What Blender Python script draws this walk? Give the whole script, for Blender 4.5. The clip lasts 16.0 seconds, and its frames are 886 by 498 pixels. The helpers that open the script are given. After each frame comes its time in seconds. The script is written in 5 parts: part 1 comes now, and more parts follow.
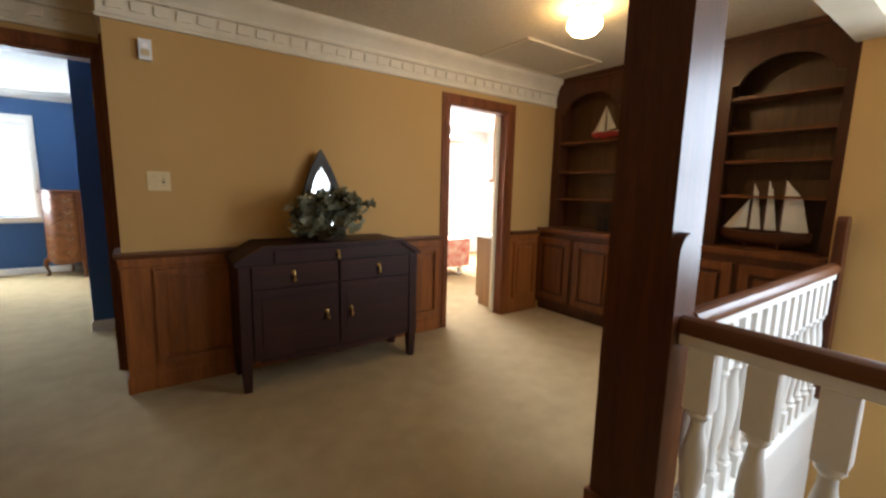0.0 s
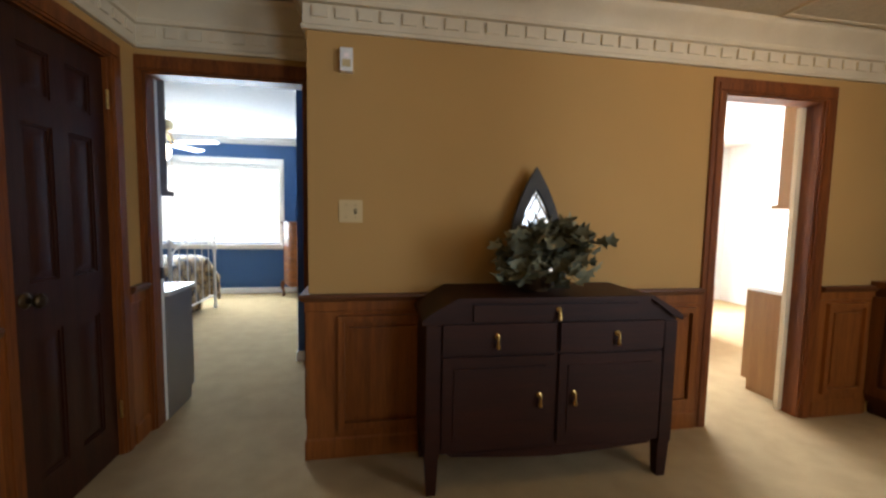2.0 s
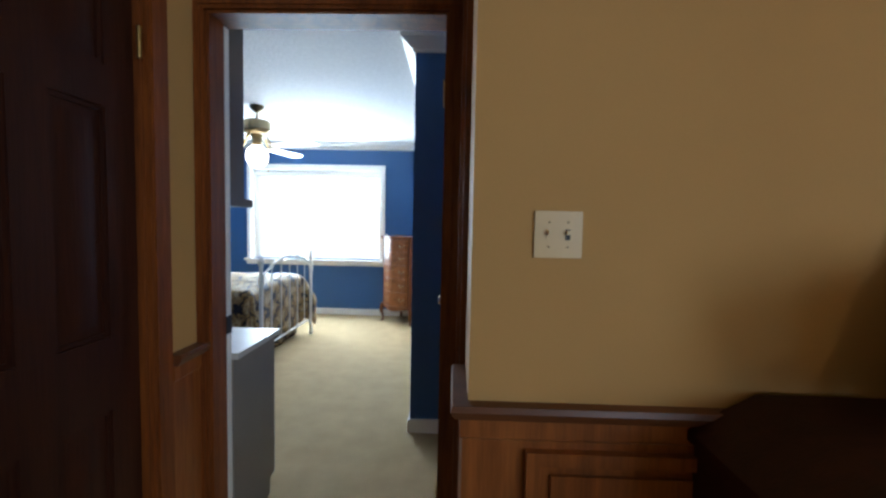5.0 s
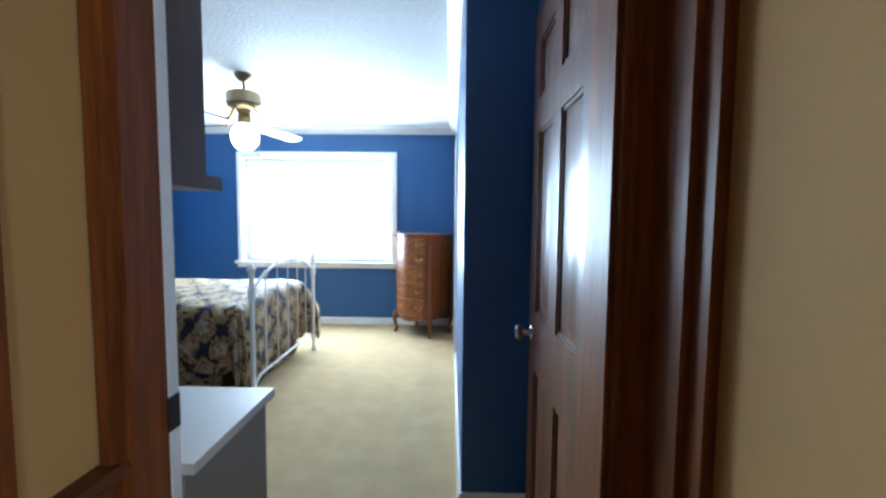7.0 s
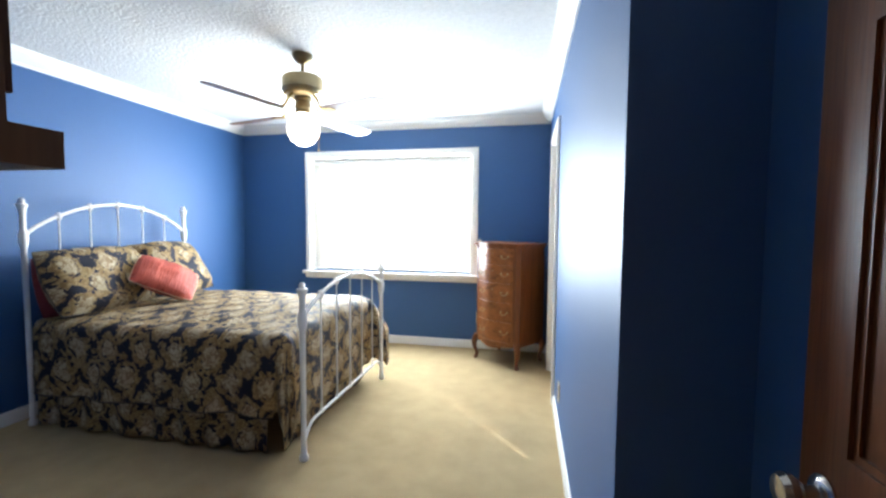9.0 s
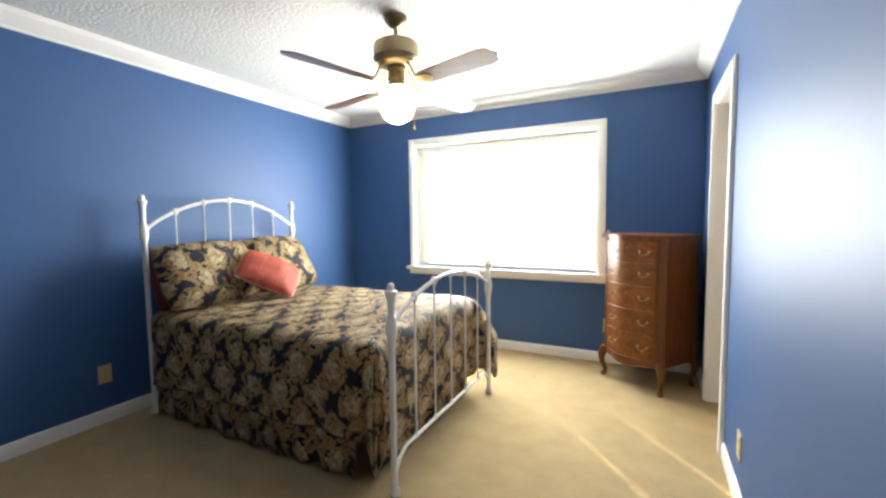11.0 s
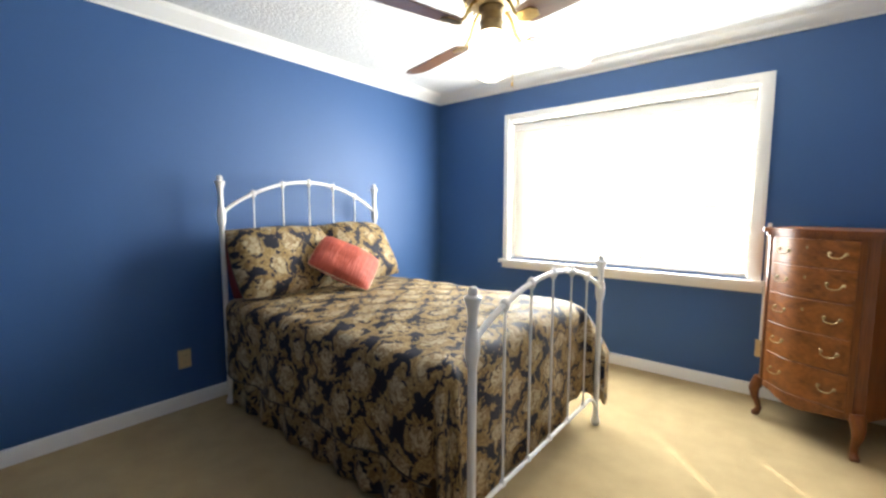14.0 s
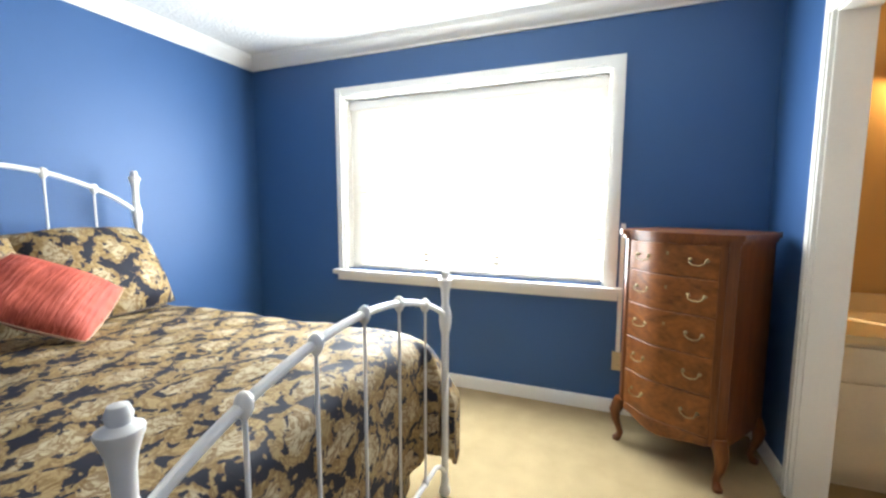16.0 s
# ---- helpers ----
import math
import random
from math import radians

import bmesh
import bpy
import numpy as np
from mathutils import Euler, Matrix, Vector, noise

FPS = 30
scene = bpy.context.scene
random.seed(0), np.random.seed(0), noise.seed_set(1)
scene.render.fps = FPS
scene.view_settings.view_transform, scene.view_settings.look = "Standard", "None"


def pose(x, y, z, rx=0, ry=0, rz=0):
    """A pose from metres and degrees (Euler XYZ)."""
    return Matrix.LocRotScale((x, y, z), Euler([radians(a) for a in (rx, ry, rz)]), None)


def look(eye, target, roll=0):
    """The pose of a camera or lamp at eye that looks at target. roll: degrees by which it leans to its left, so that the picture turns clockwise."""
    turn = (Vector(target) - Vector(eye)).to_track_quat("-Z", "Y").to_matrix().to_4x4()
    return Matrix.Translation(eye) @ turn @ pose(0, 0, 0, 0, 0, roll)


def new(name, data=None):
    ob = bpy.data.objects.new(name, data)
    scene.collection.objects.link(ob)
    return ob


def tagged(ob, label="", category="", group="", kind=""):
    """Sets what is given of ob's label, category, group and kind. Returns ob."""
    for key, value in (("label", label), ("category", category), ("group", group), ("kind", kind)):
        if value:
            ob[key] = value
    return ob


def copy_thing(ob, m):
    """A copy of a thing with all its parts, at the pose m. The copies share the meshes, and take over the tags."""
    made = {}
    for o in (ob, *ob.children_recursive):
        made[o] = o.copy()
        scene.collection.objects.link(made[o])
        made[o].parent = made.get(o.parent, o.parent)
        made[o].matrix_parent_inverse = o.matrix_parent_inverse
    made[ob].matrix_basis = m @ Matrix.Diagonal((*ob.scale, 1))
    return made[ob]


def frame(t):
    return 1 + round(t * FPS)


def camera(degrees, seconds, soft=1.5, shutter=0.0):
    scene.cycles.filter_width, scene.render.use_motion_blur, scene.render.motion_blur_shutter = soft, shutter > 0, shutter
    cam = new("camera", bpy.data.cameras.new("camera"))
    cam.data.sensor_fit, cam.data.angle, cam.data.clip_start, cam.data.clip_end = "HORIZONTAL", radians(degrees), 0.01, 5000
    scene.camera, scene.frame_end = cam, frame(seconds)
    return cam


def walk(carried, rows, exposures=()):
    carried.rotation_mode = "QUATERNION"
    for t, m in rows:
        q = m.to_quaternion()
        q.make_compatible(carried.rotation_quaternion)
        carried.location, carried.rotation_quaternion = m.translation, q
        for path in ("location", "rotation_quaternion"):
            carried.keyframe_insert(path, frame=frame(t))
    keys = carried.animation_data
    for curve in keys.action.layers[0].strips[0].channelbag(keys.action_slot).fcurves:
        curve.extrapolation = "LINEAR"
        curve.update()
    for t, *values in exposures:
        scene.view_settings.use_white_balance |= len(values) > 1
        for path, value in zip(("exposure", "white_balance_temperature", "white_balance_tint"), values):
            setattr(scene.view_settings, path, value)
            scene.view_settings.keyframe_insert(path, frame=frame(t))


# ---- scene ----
cam = camera(94.1, 16.0, soft=2.6)
PATH = [
    (0, (0.182, 1.936, 1.286), (1.339, 3.542, 0.998), 1.3),
    (0.2, (0.198, 2.029, 1.302), (1.311, 3.666, 1.014), 1.4),
    (0.5, (0.211, 2.215, 1.264), (1.232, 3.915, 1.01), 0.9),
    (1, (0.21, 2.447, 1.275), (1.076, 4.235, 1.046), 1.1),
    (1.5, (0.26, 2.632, 1.281), (0.898, 4.517, 1.081), 1.1),
    (2, (0.341, 2.811, 1.277), (0.699, 4.773, 1.119), 1.0),
    (2.5, (0.328, 3.018, 1.287), (0.49, 5.007, 1.152), 1.2),
    (3, (0.22, 3.218, 1.306), (0.307, 5.213, 1.193), 1.4),
    (3.5, (0.128, 3.386, 1.311), (0.168, 5.383, 1.208), 2.0),
    (4, (0.108, 3.623, 1.318), (0.069, 5.62, 1.209), 1.5),
    (4.2, (0.094, 3.68, 1.313), (0.04, 5.676, 1.208), 1.6),
    (6.3, (-0.2, 4.452, 1.312), (-0.234, 6.447, 1.175), 0.6),
    (6.5, (-0.229, 4.518, 1.302), (-0.265, 6.514, 1.172), 0.7),
    (7, (-0.308, 4.71, 1.302), (-0.347, 6.705, 1.166), 0.5),
    (7.5, (-0.374, 4.887, 1.318), (-0.424, 6.88, 1.171), 0.4),
    (8, (-0.411, 5.059, 1.31), (-0.538, 7.051, 1.183), 0.7),
    (8.5, (-0.433, 5.257, 1.323), (-0.689, 7.237, 1.198), 0.5),
    (8.6, (-0.442, 5.296, 1.326), (-0.726, 7.272, 1.203), 0.5),
    (11, (-0.628, 5.942, 1.288), (-1.525, 7.723, 1.143), -0.7),
    (11.5, (-0.662, 5.977, 1.271), (-1.676, 7.694, 1.127), -0.6),
    (12, (-0.68, 5.987, 1.264), (-1.804, 7.635, 1.115), -0.4),
    (12.5, (-0.717, 6.02, 1.247), (-1.926, 7.606, 1.098), -0.2),
    (13, (-0.753, 6.114, 1.239), (-2.04, 7.638, 1.084), -0.1),
    (13.5, (-0.818, 6.225, 1.254), (-2.11, 7.741, 1.081), -0.2),
    (14, (-0.881, 6.37, 1.26), (-2.15, 7.903, 1.068), -0.0),
    (14.5, (-0.981, 6.5, 1.237), (-2.137, 8.121, 1.047), 0.4),
    (15, (-0.982, 6.722, 1.261), (-2.057, 8.396, 1.053), 0.1),
    (15.5, (-1.002, 6.93, 1.265), (-1.943, 8.682, 1.061), -0.1),
    (16, (-1.054, 7.139, 1.276), (-1.783, 8.99, 1.065), 0.1),
]
walk(cam, [(t, look(eye, target, roll)) for t, eye, target, roll in PATH],
     exposures=[(0, 1.30, 6050, 9), (1.5, 1.22, 6050, 9), (2.5, 1.06, 6050, 8), (4.2, 1.08, 5750, 7), (6.3, 1.42, 5100, 3), (7.5, 1.55, 5150, 3), (8.6, 1.42, 5750, 7), (11, 1.18, 7150, 11), (14, 1.20, 7100, 11), (16, 1.12, 6550, 9)])

# ---------- world, large lights ----------
world = bpy.data.worlds.new("world")
scene.world = world
world.use_nodes = True
wn = world.node_tree
sky = wn.nodes.new("ShaderNodeTexSky")
sky.sky_type, sky.sun_disc = "NISHITA", False
sky.sun_elevation, sky.sun_rotation = radians(35), radians(-41)
wn.nodes["Background"].inputs[1].default_value = 0.06
wn.links.new(sky.outputs[0], wn.nodes["Background"].inputs[0])


def lamp(name, kind, m, energy, colour, **kw):
    d = bpy.data.lights.new(name, kind)
    d.energy, d.color = energy, colour
    for k, v in kw.items():
        if k == "size":
            d.shape, d.size, d.size_y = "RECTANGLE", v[0], v[1]
        elif k == "angle":
            d.angle = v
        elif k == "spread":
            d.spread = v
        elif k == "radius":
            d.shadow_soft_size = v
    ob = new(name, d)
    ob.matrix_world = m
    return ob


SUN_FROM = Vector((-0.655, 0.755, 0.70))
lamp("sun", "SUN", look(SUN_FROM * 10, (0, 0, 0)), 5.0, (1, 0.95, 0.88), angle=radians(0.3))
# daylight standing in the window openings
lamp("window_daylight", "AREA", look((-1.96, 9.80, 1.44), (-1.96, 5.0, 1.45)), 83, (0.83, 0.925, 1.0), size=(1.78, 1.24))
lamp("outside_daylight", "AREA", look((-1.96, 10.35, 1.7), (-1.96, 9.8, 1.42)), 43, (1.0, 0.99, 0.97), size=(2.6, 2.0))
lamp("window_daylight", "AREA", look((4.0, 8.50, 1.45), (3.6, 5.0, 1.2)), 210, (0.97, 0.98, 1.0), size=(1.8, 1.3))
lamp("window_daylight", "AREA", look((3.70, 1.55, 1.45), (1.2, 1.75, 0.7)), 31, (0.80, 0.89, 1.0), size=(1.2, 1.5))
lamp("window_daylight", "AREA", look((2.8, -0.72, 1.55), (2.2, 3.0, 0.6)), 26, (0.80, 0.89, 1.0), size=(1.2, 1.3))


# ---------- materials ----------
def mat(name, a, b=None, scale=3.0, rough=0.6, metal=0.0, bump=0.0, bscale=80.0, fine=0.25, stretch=(1, 1, 1), gloss=0.5, distort=0.0, coat=0.0):
    """Two colours mixed by noise at two scales, with fine relief."""
    m = bpy.data.materials.new(name)
    m.use_nodes = True
    nt = m.node_tree
    p = nt.nodes["Principled BSDF"]
    b = b or tuple(0.82 * v for v in a)
    tc = nt.nodes.new("ShaderNodeTexCoord")
    mp = nt.nodes.new("ShaderNodeMapping")
    mp.inputs["Scale"].default_value = stretch
    nt.links.new(tc.outputs["Object"], mp.inputs[0])
    n1, n2 = nt.nodes.new("ShaderNodeTexNoise"), nt.nodes.new("ShaderNodeTexNoise")
    n1.inputs["Scale"].default_value, n1.inputs["Detail"].default_value = scale, 4
    n1.inputs["Distortion"].default_value = distort
    n2.inputs["Scale"].default_value, n2.inputs["Detail"].default_value = bscale, 2
    for n in (n1, n2):
        nt.links.new(mp.outputs[0], n.inputs["Vector"])
    mixf = nt.nodes.new("ShaderNodeMix")
    mixf.data_type = "FLOAT"
    mixf.inputs[0].default_value = fine
    nt.links.new(n1.outputs[0], mixf.inputs[2])
    nt.links.new(n2.outputs[0], mixf.inputs[3])
    ramp = nt.nodes.new("ShaderNodeValToRGB")
    ramp.color_ramp.elements[0].position, ramp.color_ramp.elements[1].position = 0.32, 0.68
    ramp.color_ramp.elements[0].color, ramp.color_ramp.elements[1].color = (*b, 1), (*a, 1)
    nt.links.new(mixf.outputs[0], ramp.inputs[0])
    nt.links.new(ramp.outputs[0], p.inputs["Base Color"])
    p.inputs["Roughness"].default_value, p.inputs["Metallic"].default_value = rough, metal
    p.inputs["Specular IOR Level"].default_value = gloss
    p.inputs["Coat Weight"].default_value = coat
    p.inputs["Coat Roughness"].default_value = 0.25
    if bump:
        bp = nt.nodes.new("ShaderNodeBump")
        bp.inputs["Strength"].default_value, bp.inputs["Distance"].default_value = bump, 0.01
        nt.links.new(n2.outputs[0], bp.inputs["Height"])
        nt.links.new(bp.outputs[0], p.inputs["Normal"])
    return m


def wood(name, a, b, axis="Z", rough=0.42, coat=0.12, scale=5.0):
    s = {"X": (0.25, 4, 4), "Y": (4, 0.25, 4), "Z": (4, 4, 0.25)}[axis]
    return mat(name, a, b, scale=scale, rough=rough, bump=0.06, bscale=38, fine=0.4, stretch=s, gloss=0.3, distort=0.9, coat=coat)


def glow(name, colour, strength):
    m = bpy.data.materials.new(name)
    m.use_nodes = True
    p = m.node_tree.nodes["Principled BSDF"]
    p.inputs["Base Color"].default_value = (0.9, 0.88, 0.84, 1)
    p.inputs["Emission Color"].default_value = (*colour, 1)
    p.inputs["Emission Strength"].default_value = strength
    return m


M_TAN = mat("tan_paint", (0.49, 0.292, 0.100), (0.45, 0.267, 0.090), 1.2, 0.8, bump=0.025, bscale=160, gloss=0.3)
M_BLUE = mat("blue_paint", (0.033, 0.097, 0.243), (0.030, 0.088, 0.222), 1.0, 0.52, bump=0.03, bscale=160, gloss=0.44)
M_WHITE = mat("white_paint", (0.82, 0.80, 0.75), (0.77, 0.75, 0.70), 3, 0.4, bump=0.02, bscale=60)
M_ROOM = mat("white_wall_paint", (0.80, 0.79, 0.76), (0.76, 0.75, 0.72), 1.5, 0.7, bump=0.03, bscale=120)
M_CREAM = mat("cream_plaster", (0.72, 0.62, 0.44), (0.64, 0.545, 0.38), 6, 0.6, bump=0.08, bscale=90)
M_CEIL = mat("ceiling_texture", (0.76, 0.75, 0.72), (0.66, 0.65, 0.62), 30, 0.9, bump=0.7, bscale=55, fine=0.5)
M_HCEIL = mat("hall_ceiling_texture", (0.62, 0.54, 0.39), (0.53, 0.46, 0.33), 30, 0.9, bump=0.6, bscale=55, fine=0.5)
M_CARPET = mat("carpet", (0.47, 0.352, 0.19), (0.38, 0.28, 0.145), 7.0, 0.95, bump=0.6, bscale=260, fine=0.38, gloss=0.1)
M_TRIMWOOD = wood("stained_trim", (0.25, 0.073, 0.011), (0.085, 0.021, 0.004), rough=0.5, coat=0.03)
M_WAINSCOT = wood("stained_panelling", (0.30, 0.098, 0.017), (0.16, 0.047, 0.009))
M_WAINSCOT_X = wood("stained_rail", (0.15, 0.052, 0.016), (0.085, 0.030, 0.010), "X")
M_BOOK = wood("bookcase_wood", (0.085, 0.024, 0.006), (0.042, 0.012, 0.003))
M_BOOKDOOR = wood("bookcase_door_wood", (0.17, 0.055, 0.011), (0.085, 0.025, 0.006))
M_BACK = wood("bookcase_back", (0.13, 0.065, 0.022), (0.075, 0.036, 0.013))
M_DARKDOOR = wood("dark_door", (0.048, 0.012, 0.004), (0.020, 0.005, 0.002), rough=0.48, coat=0.05)
M_SIDEBOARD = wood("sideboard_wood", (0.038, 0.0078, 0.002), (0.015, 0.0033, 0.001), "X", rough=0.58, coat=0.0)
M_CHEST = mat("burl_walnut", (0.29, 0.098, 0.020), (0.105, 0.031, 0.007), scale=4.5, rough=0.42, bump=0.03, bscale=45, fine=0.3, stretch=(1.0, 2.0, 1.8), gloss=0.3, distort=2.2, coat=0.08)
M_CHESTDARK = wood("walnut", (0.19, 0.060, 0.013), (0.09, 0.027, 0.007), rough=0.42, coat=0.08)
M_BRASS = mat("brass", (0.62, 0.42, 0.14), (0.42, 0.27, 0.09), 20, 0.3, 1.0)
M_DULLBRASS = mat("antique_brass", (0.34, 0.25, 0.13), (0.20, 0.15, 0.08), 12, 0.42, 1.0)
M_COLUMN = wood("polished_column", (0.105, 0.028, 0.007), (0.045, 0.012, 0.003), rough=0.42, coat=0.12)
M_NICKEL = mat("nickel", (0.62, 0.60, 0.57), (0.5, 0.48, 0.46), 20, 0.22, 1.0)
M_IRON = mat("white_enamelled_iron", (0.80, 0.78, 0.74), (0.72, 0.70, 0.65), 14, 0.38, bump=0.05, bscale=40)
M_PLATE = mat("ivory_plastic", (0.62, 0.475, 0.245), (0.58, 0.44, 0.225), 5, 0.35)
M_DARK = mat("dark_metal", (0.05, 0.045, 0.04), (0.03, 0.027, 0.025), 8, 0.5, 0.6)
M_LAMINATE = mat("grey_laminate", (0.52, 0.49, 0.44), (0.48, 0.45, 0.40), 4, 0.35)
M_CABBROWN = wood("cabinet_brown", (0.085, 0.042, 0.020), (0.055, 0.026, 0.012), rough=0.45, coat=0.1)
M_CABTAN = wood("cabinet_tan", (0.30, 0.155, 0.055), (0.21, 0.10, 0.034), rough=0.45, coat=0.1)


# ---------- building helpers ----------
def box(bm, x0, y0, z0, x1, y1, z1):
    vs = [bm.verts.new(c) for c in ((x0, y0, z0), (x1, y0, z0), (x1, y1, z0), (x0, y1, z0), (x0, y0, z1), (x1, y0, z1), (x1, y1, z1), (x0, y1, z1))]
    return [bm.faces.new([vs[i] for i in q]) for q in ((3, 2, 1, 0), (4, 5, 6, 7), (0, 1, 5, 4), (1, 2, 6, 5), (2, 3, 7, 6), (3, 0, 4, 7))]


def bevel(bm, w, seg=2, angle=40):
    es = [e for e in bm.edges if len(e.link_faces) == 2 and e.calc_face_angle(0) > radians(angle)]
    bmesh.ops.bevel(bm, geom=es, offset=w, segments=seg, affect="EDGES", profile=0.6, clamp_overlap=True)
    return bm


def boxes(*bs, bev=0.0, seg=2):
    bm = bmesh.new()
    for b in bs:
        box(bm, min(b[0], b[3]), min(b[1], b[4]), min(b[2], b[5]), max(b[0], b[3]), max(b[1], b[4]), max(b[2], b[5]))
    if bev:
        bevel(bm, bev, seg)
    return bm


def lathe(profile, seg=20, bm=None, m=None):
    """Revolves (radius, height) pairs round z."""
    bm = bm or bmesh.new()
    m = m or Matrix()
    rings = []
    for r, z in profile:
        rings.append([bm.verts.new(m @ Vector((max(r, 1e-4) * math.cos(2 * math.pi * i / seg), max(r, 1e-4) * math.sin(2 * math.pi * i / seg), z))) for i in range(seg)])
    for a, b in zip(rings, rings[1:]):
        for i in range(seg):
            bm.faces.new((a[i], a[(i + 1) % seg], b[(i + 1) % seg], b[i]))
    bm.faces.new(list(reversed(rings[0])))
    bm.faces.new(rings[-1])
    return bm


def tube(points, r, seg=10, bm=None, radii=None):
    """A round bar through the points."""
    bm = bm or bmesh.new()
    pts = [Vector(p) for p in points]
    rings, ref = [], None
    for i, p in enumerate(pts):
        d = (pts[min(i + 1, len(pts) - 1)] - pts[max(i - 1, 0)]).normalized()
        if ref is None:
            ref = Vector((0, 0, 1)) if abs(d.z) < 0.9 else Vector((1, 0, 0))
        u = (ref - d * ref.dot(d)).normalized()
        v = d.cross(u)
        ref = u
        rr = radii[i] if radii else r
        rings.append([bm.verts.new(p + rr * (u * math.cos(2 * math.pi * k / seg) + v * math.sin(2 * math.pi * k / seg))) for k in range(seg)])
    for a, b in zip(rings, rings[1:]):
        for k in range(seg):
            bm.faces.new((a[k], a[(k + 1) % seg], b[(k + 1) % seg], b[k]))
    bm.faces.new(list(reversed(rings[0])))
    bm.faces.new(rings[-1])
    return bm


def prism(outline, m, depth, bm=None):
    """A flat outline of (u, v) extruded along its normal; m places it."""
    bm = bm or bmesh.new()
    a = [bm.verts.new(m @ Vector((u, v, 0))) for u, v in outline]
    b = [bm.verts.new(m @ Vector((u, v, depth))) for u, v in outline]
    bm.faces.new(list(reversed(a)))
    bm.faces.new(b)
    n = len(a)
    for i in range(n):
        bm.faces.new((a[i], a[(i + 1) % n], b[(i + 1) % n], b[i]))
    return bm


def finish(name, bm, materials, smooth=True):
    bmesh.ops.recalc_face_normals(bm, faces=bm.faces)
    me = bpy.data.meshes.new(name)
    bm.to_mesh(me)
    bm.free()
    for m in (materials if isinstance(materials, (list, tuple)) else [materials]):
        me.materials.append(m)
    if smooth:
        for p in me.polygons:
            p.use_smooth = True
        me.set_sharp_from_angle(angle=radians(35))
    return me


def part(name, bm, material, parent, label=""):
    ob = new(name, finish(name, bm, material))
    ob.parent = parent
    return tagged(ob, label)


def thing(name, m, label, category, group="", kind=""):
    ob = new(name)
    ob.empty_display_size = 0.1
    ob.matrix_world = m
    return tagged(ob, label, category, group, kind)


def solid(name, bm, material, label, category, group="", kind="", m=None):
    ob = new(name, finish(name, bm, material))
    if m is not None:
        ob.matrix_world = m
    return tagged(ob, label, category, group, kind)


def structure(name, bm, material, label, category="wall"):
    return solid(name, bm, material, label, category, kind="structure")


def wall(name, bs, inside, mats, label):
    """Boxes joined into one wall; inside(centre, normal) picks the paint of each face."""
    bm = boxes(*bs)
    bm.normal_update()
    for f in bm.faces:
        f.material_index = inside(f.calc_center_median(), f.normal)
    return structure(name, bm, mats, label)


# ---------- plan ----------
CEIL = 2.44
NX0, NX1, NY = 0.045, 3.65, 4.97          # hall's long wall
DY = 5.41                                 # wall of the bedroom door
LX = -0.92                                # hall's left wall
D1 = (-0.882, -0.032)                       # bedroom door opening
D2 = (2.41, 3.12)                         # second bedroom's door opening
BX0, BX1, BY0, BY1 = -3.765, -0.253, 5.53, 9.80
PASS_X, PASS_Y = 0.045, 6.49              # passage behind the open door
BD = (8.57, 9.26)                         # bathroom doorway
WX0, WX1, WZ0, WZ1 = -2.885, -1.05, 0.80, 2.06
SX, SY = 1.53, 2.53                       # stairwell edge
H, H1 = 2.03, 2.045

# floors
bm = boxes((LX - 0.12, -0.7, -0.25, SX, NY + 0.12, 0), (SX, SY, -0.25, 4.1, NY + 0.12, 0), (-3.9, NY + 0.12, -0.25, 6.2, 10.1, 0), (-3.9, DY, -0.25, LX - 0.12, NY + 0.12, 0))
structure("floor", bm, M_CARPET, "beige cut-pile carpet running through hall and bedrooms", "floor")
structure("floor_lower", boxes((SX - 0.1, -0.7, -2.75, 4.1, SY + 0.1, -2.65)), M_CARPET, "beige carpet of the storey below the stairwell", "floor")
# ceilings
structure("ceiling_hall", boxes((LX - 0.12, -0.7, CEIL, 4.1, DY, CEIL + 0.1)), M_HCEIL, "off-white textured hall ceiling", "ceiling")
structure("ceiling_bedroom", boxes((-3.9, DY, CEIL, 6.2, 10.1, CEIL + 0.1)), M_CEIL, "white stippled bedroom ceiling", "ceiling")

wall("wall_north", [(NX0, NY, 0, D2[0], NY + 0.12, CEIL), (D2[1], NY, 0, 4.1, NY + 0.12, CEIL), (D2[0], NY, H, D2[1], NY + 0.12, CEIL), (NX0, NY + 0.12, 0, NX0 + 0.12, DY, CEIL), (NX0, DY, 0, NX0 + 0.12, PASS_Y, CEIL)],
     lambda c, n: 0 if c.y < NY + 0.02 or (n.x < -0.5 and c.x < 0.1 and c.y < DY) else (2 if n.x < -0.5 and c.x < 0.1 else 1), [M_TAN, M_ROOM, M_BLUE], "tan painted hall wall above wood wainscot")
wall("wall_bedroom_door", [(LX - 0.12, DY, 0, D1[0], DY + 0.12, CEIL), (D1[1], DY, 0, NX0 - 0.002, DY + 0.12, CEIL), (D1[0], DY, H1, D1[1], DY + 0.12, CEIL), (-3.9, DY, 0, LX - 0.12, DY + 0.12, CEIL)],
     lambda c, n: 0 if c.y < DY + 0.03 else 1, [M_TAN, M_BLUE], "hall wall round the open bedroom door")
wall("wall_hall_left", [(LX - 0.12, -0.7, 0, LX, 4.52, CEIL), (LX - 0.12, 5.16, 0, LX, DY, CEIL), (LX - 0.12, 4.52, H, LX, 5.16, CEIL)], lambda c, n: 0, [M_TAN], "tan painted hall wall with a closed closet door")
wall("wall_passage", [(BX1, PASS_Y, 0, NX0 + 0.12, PASS_Y + 0.12, CEIL)], lambda c, n: 0, [M_BLUE], "navy blue return wall behind the door")
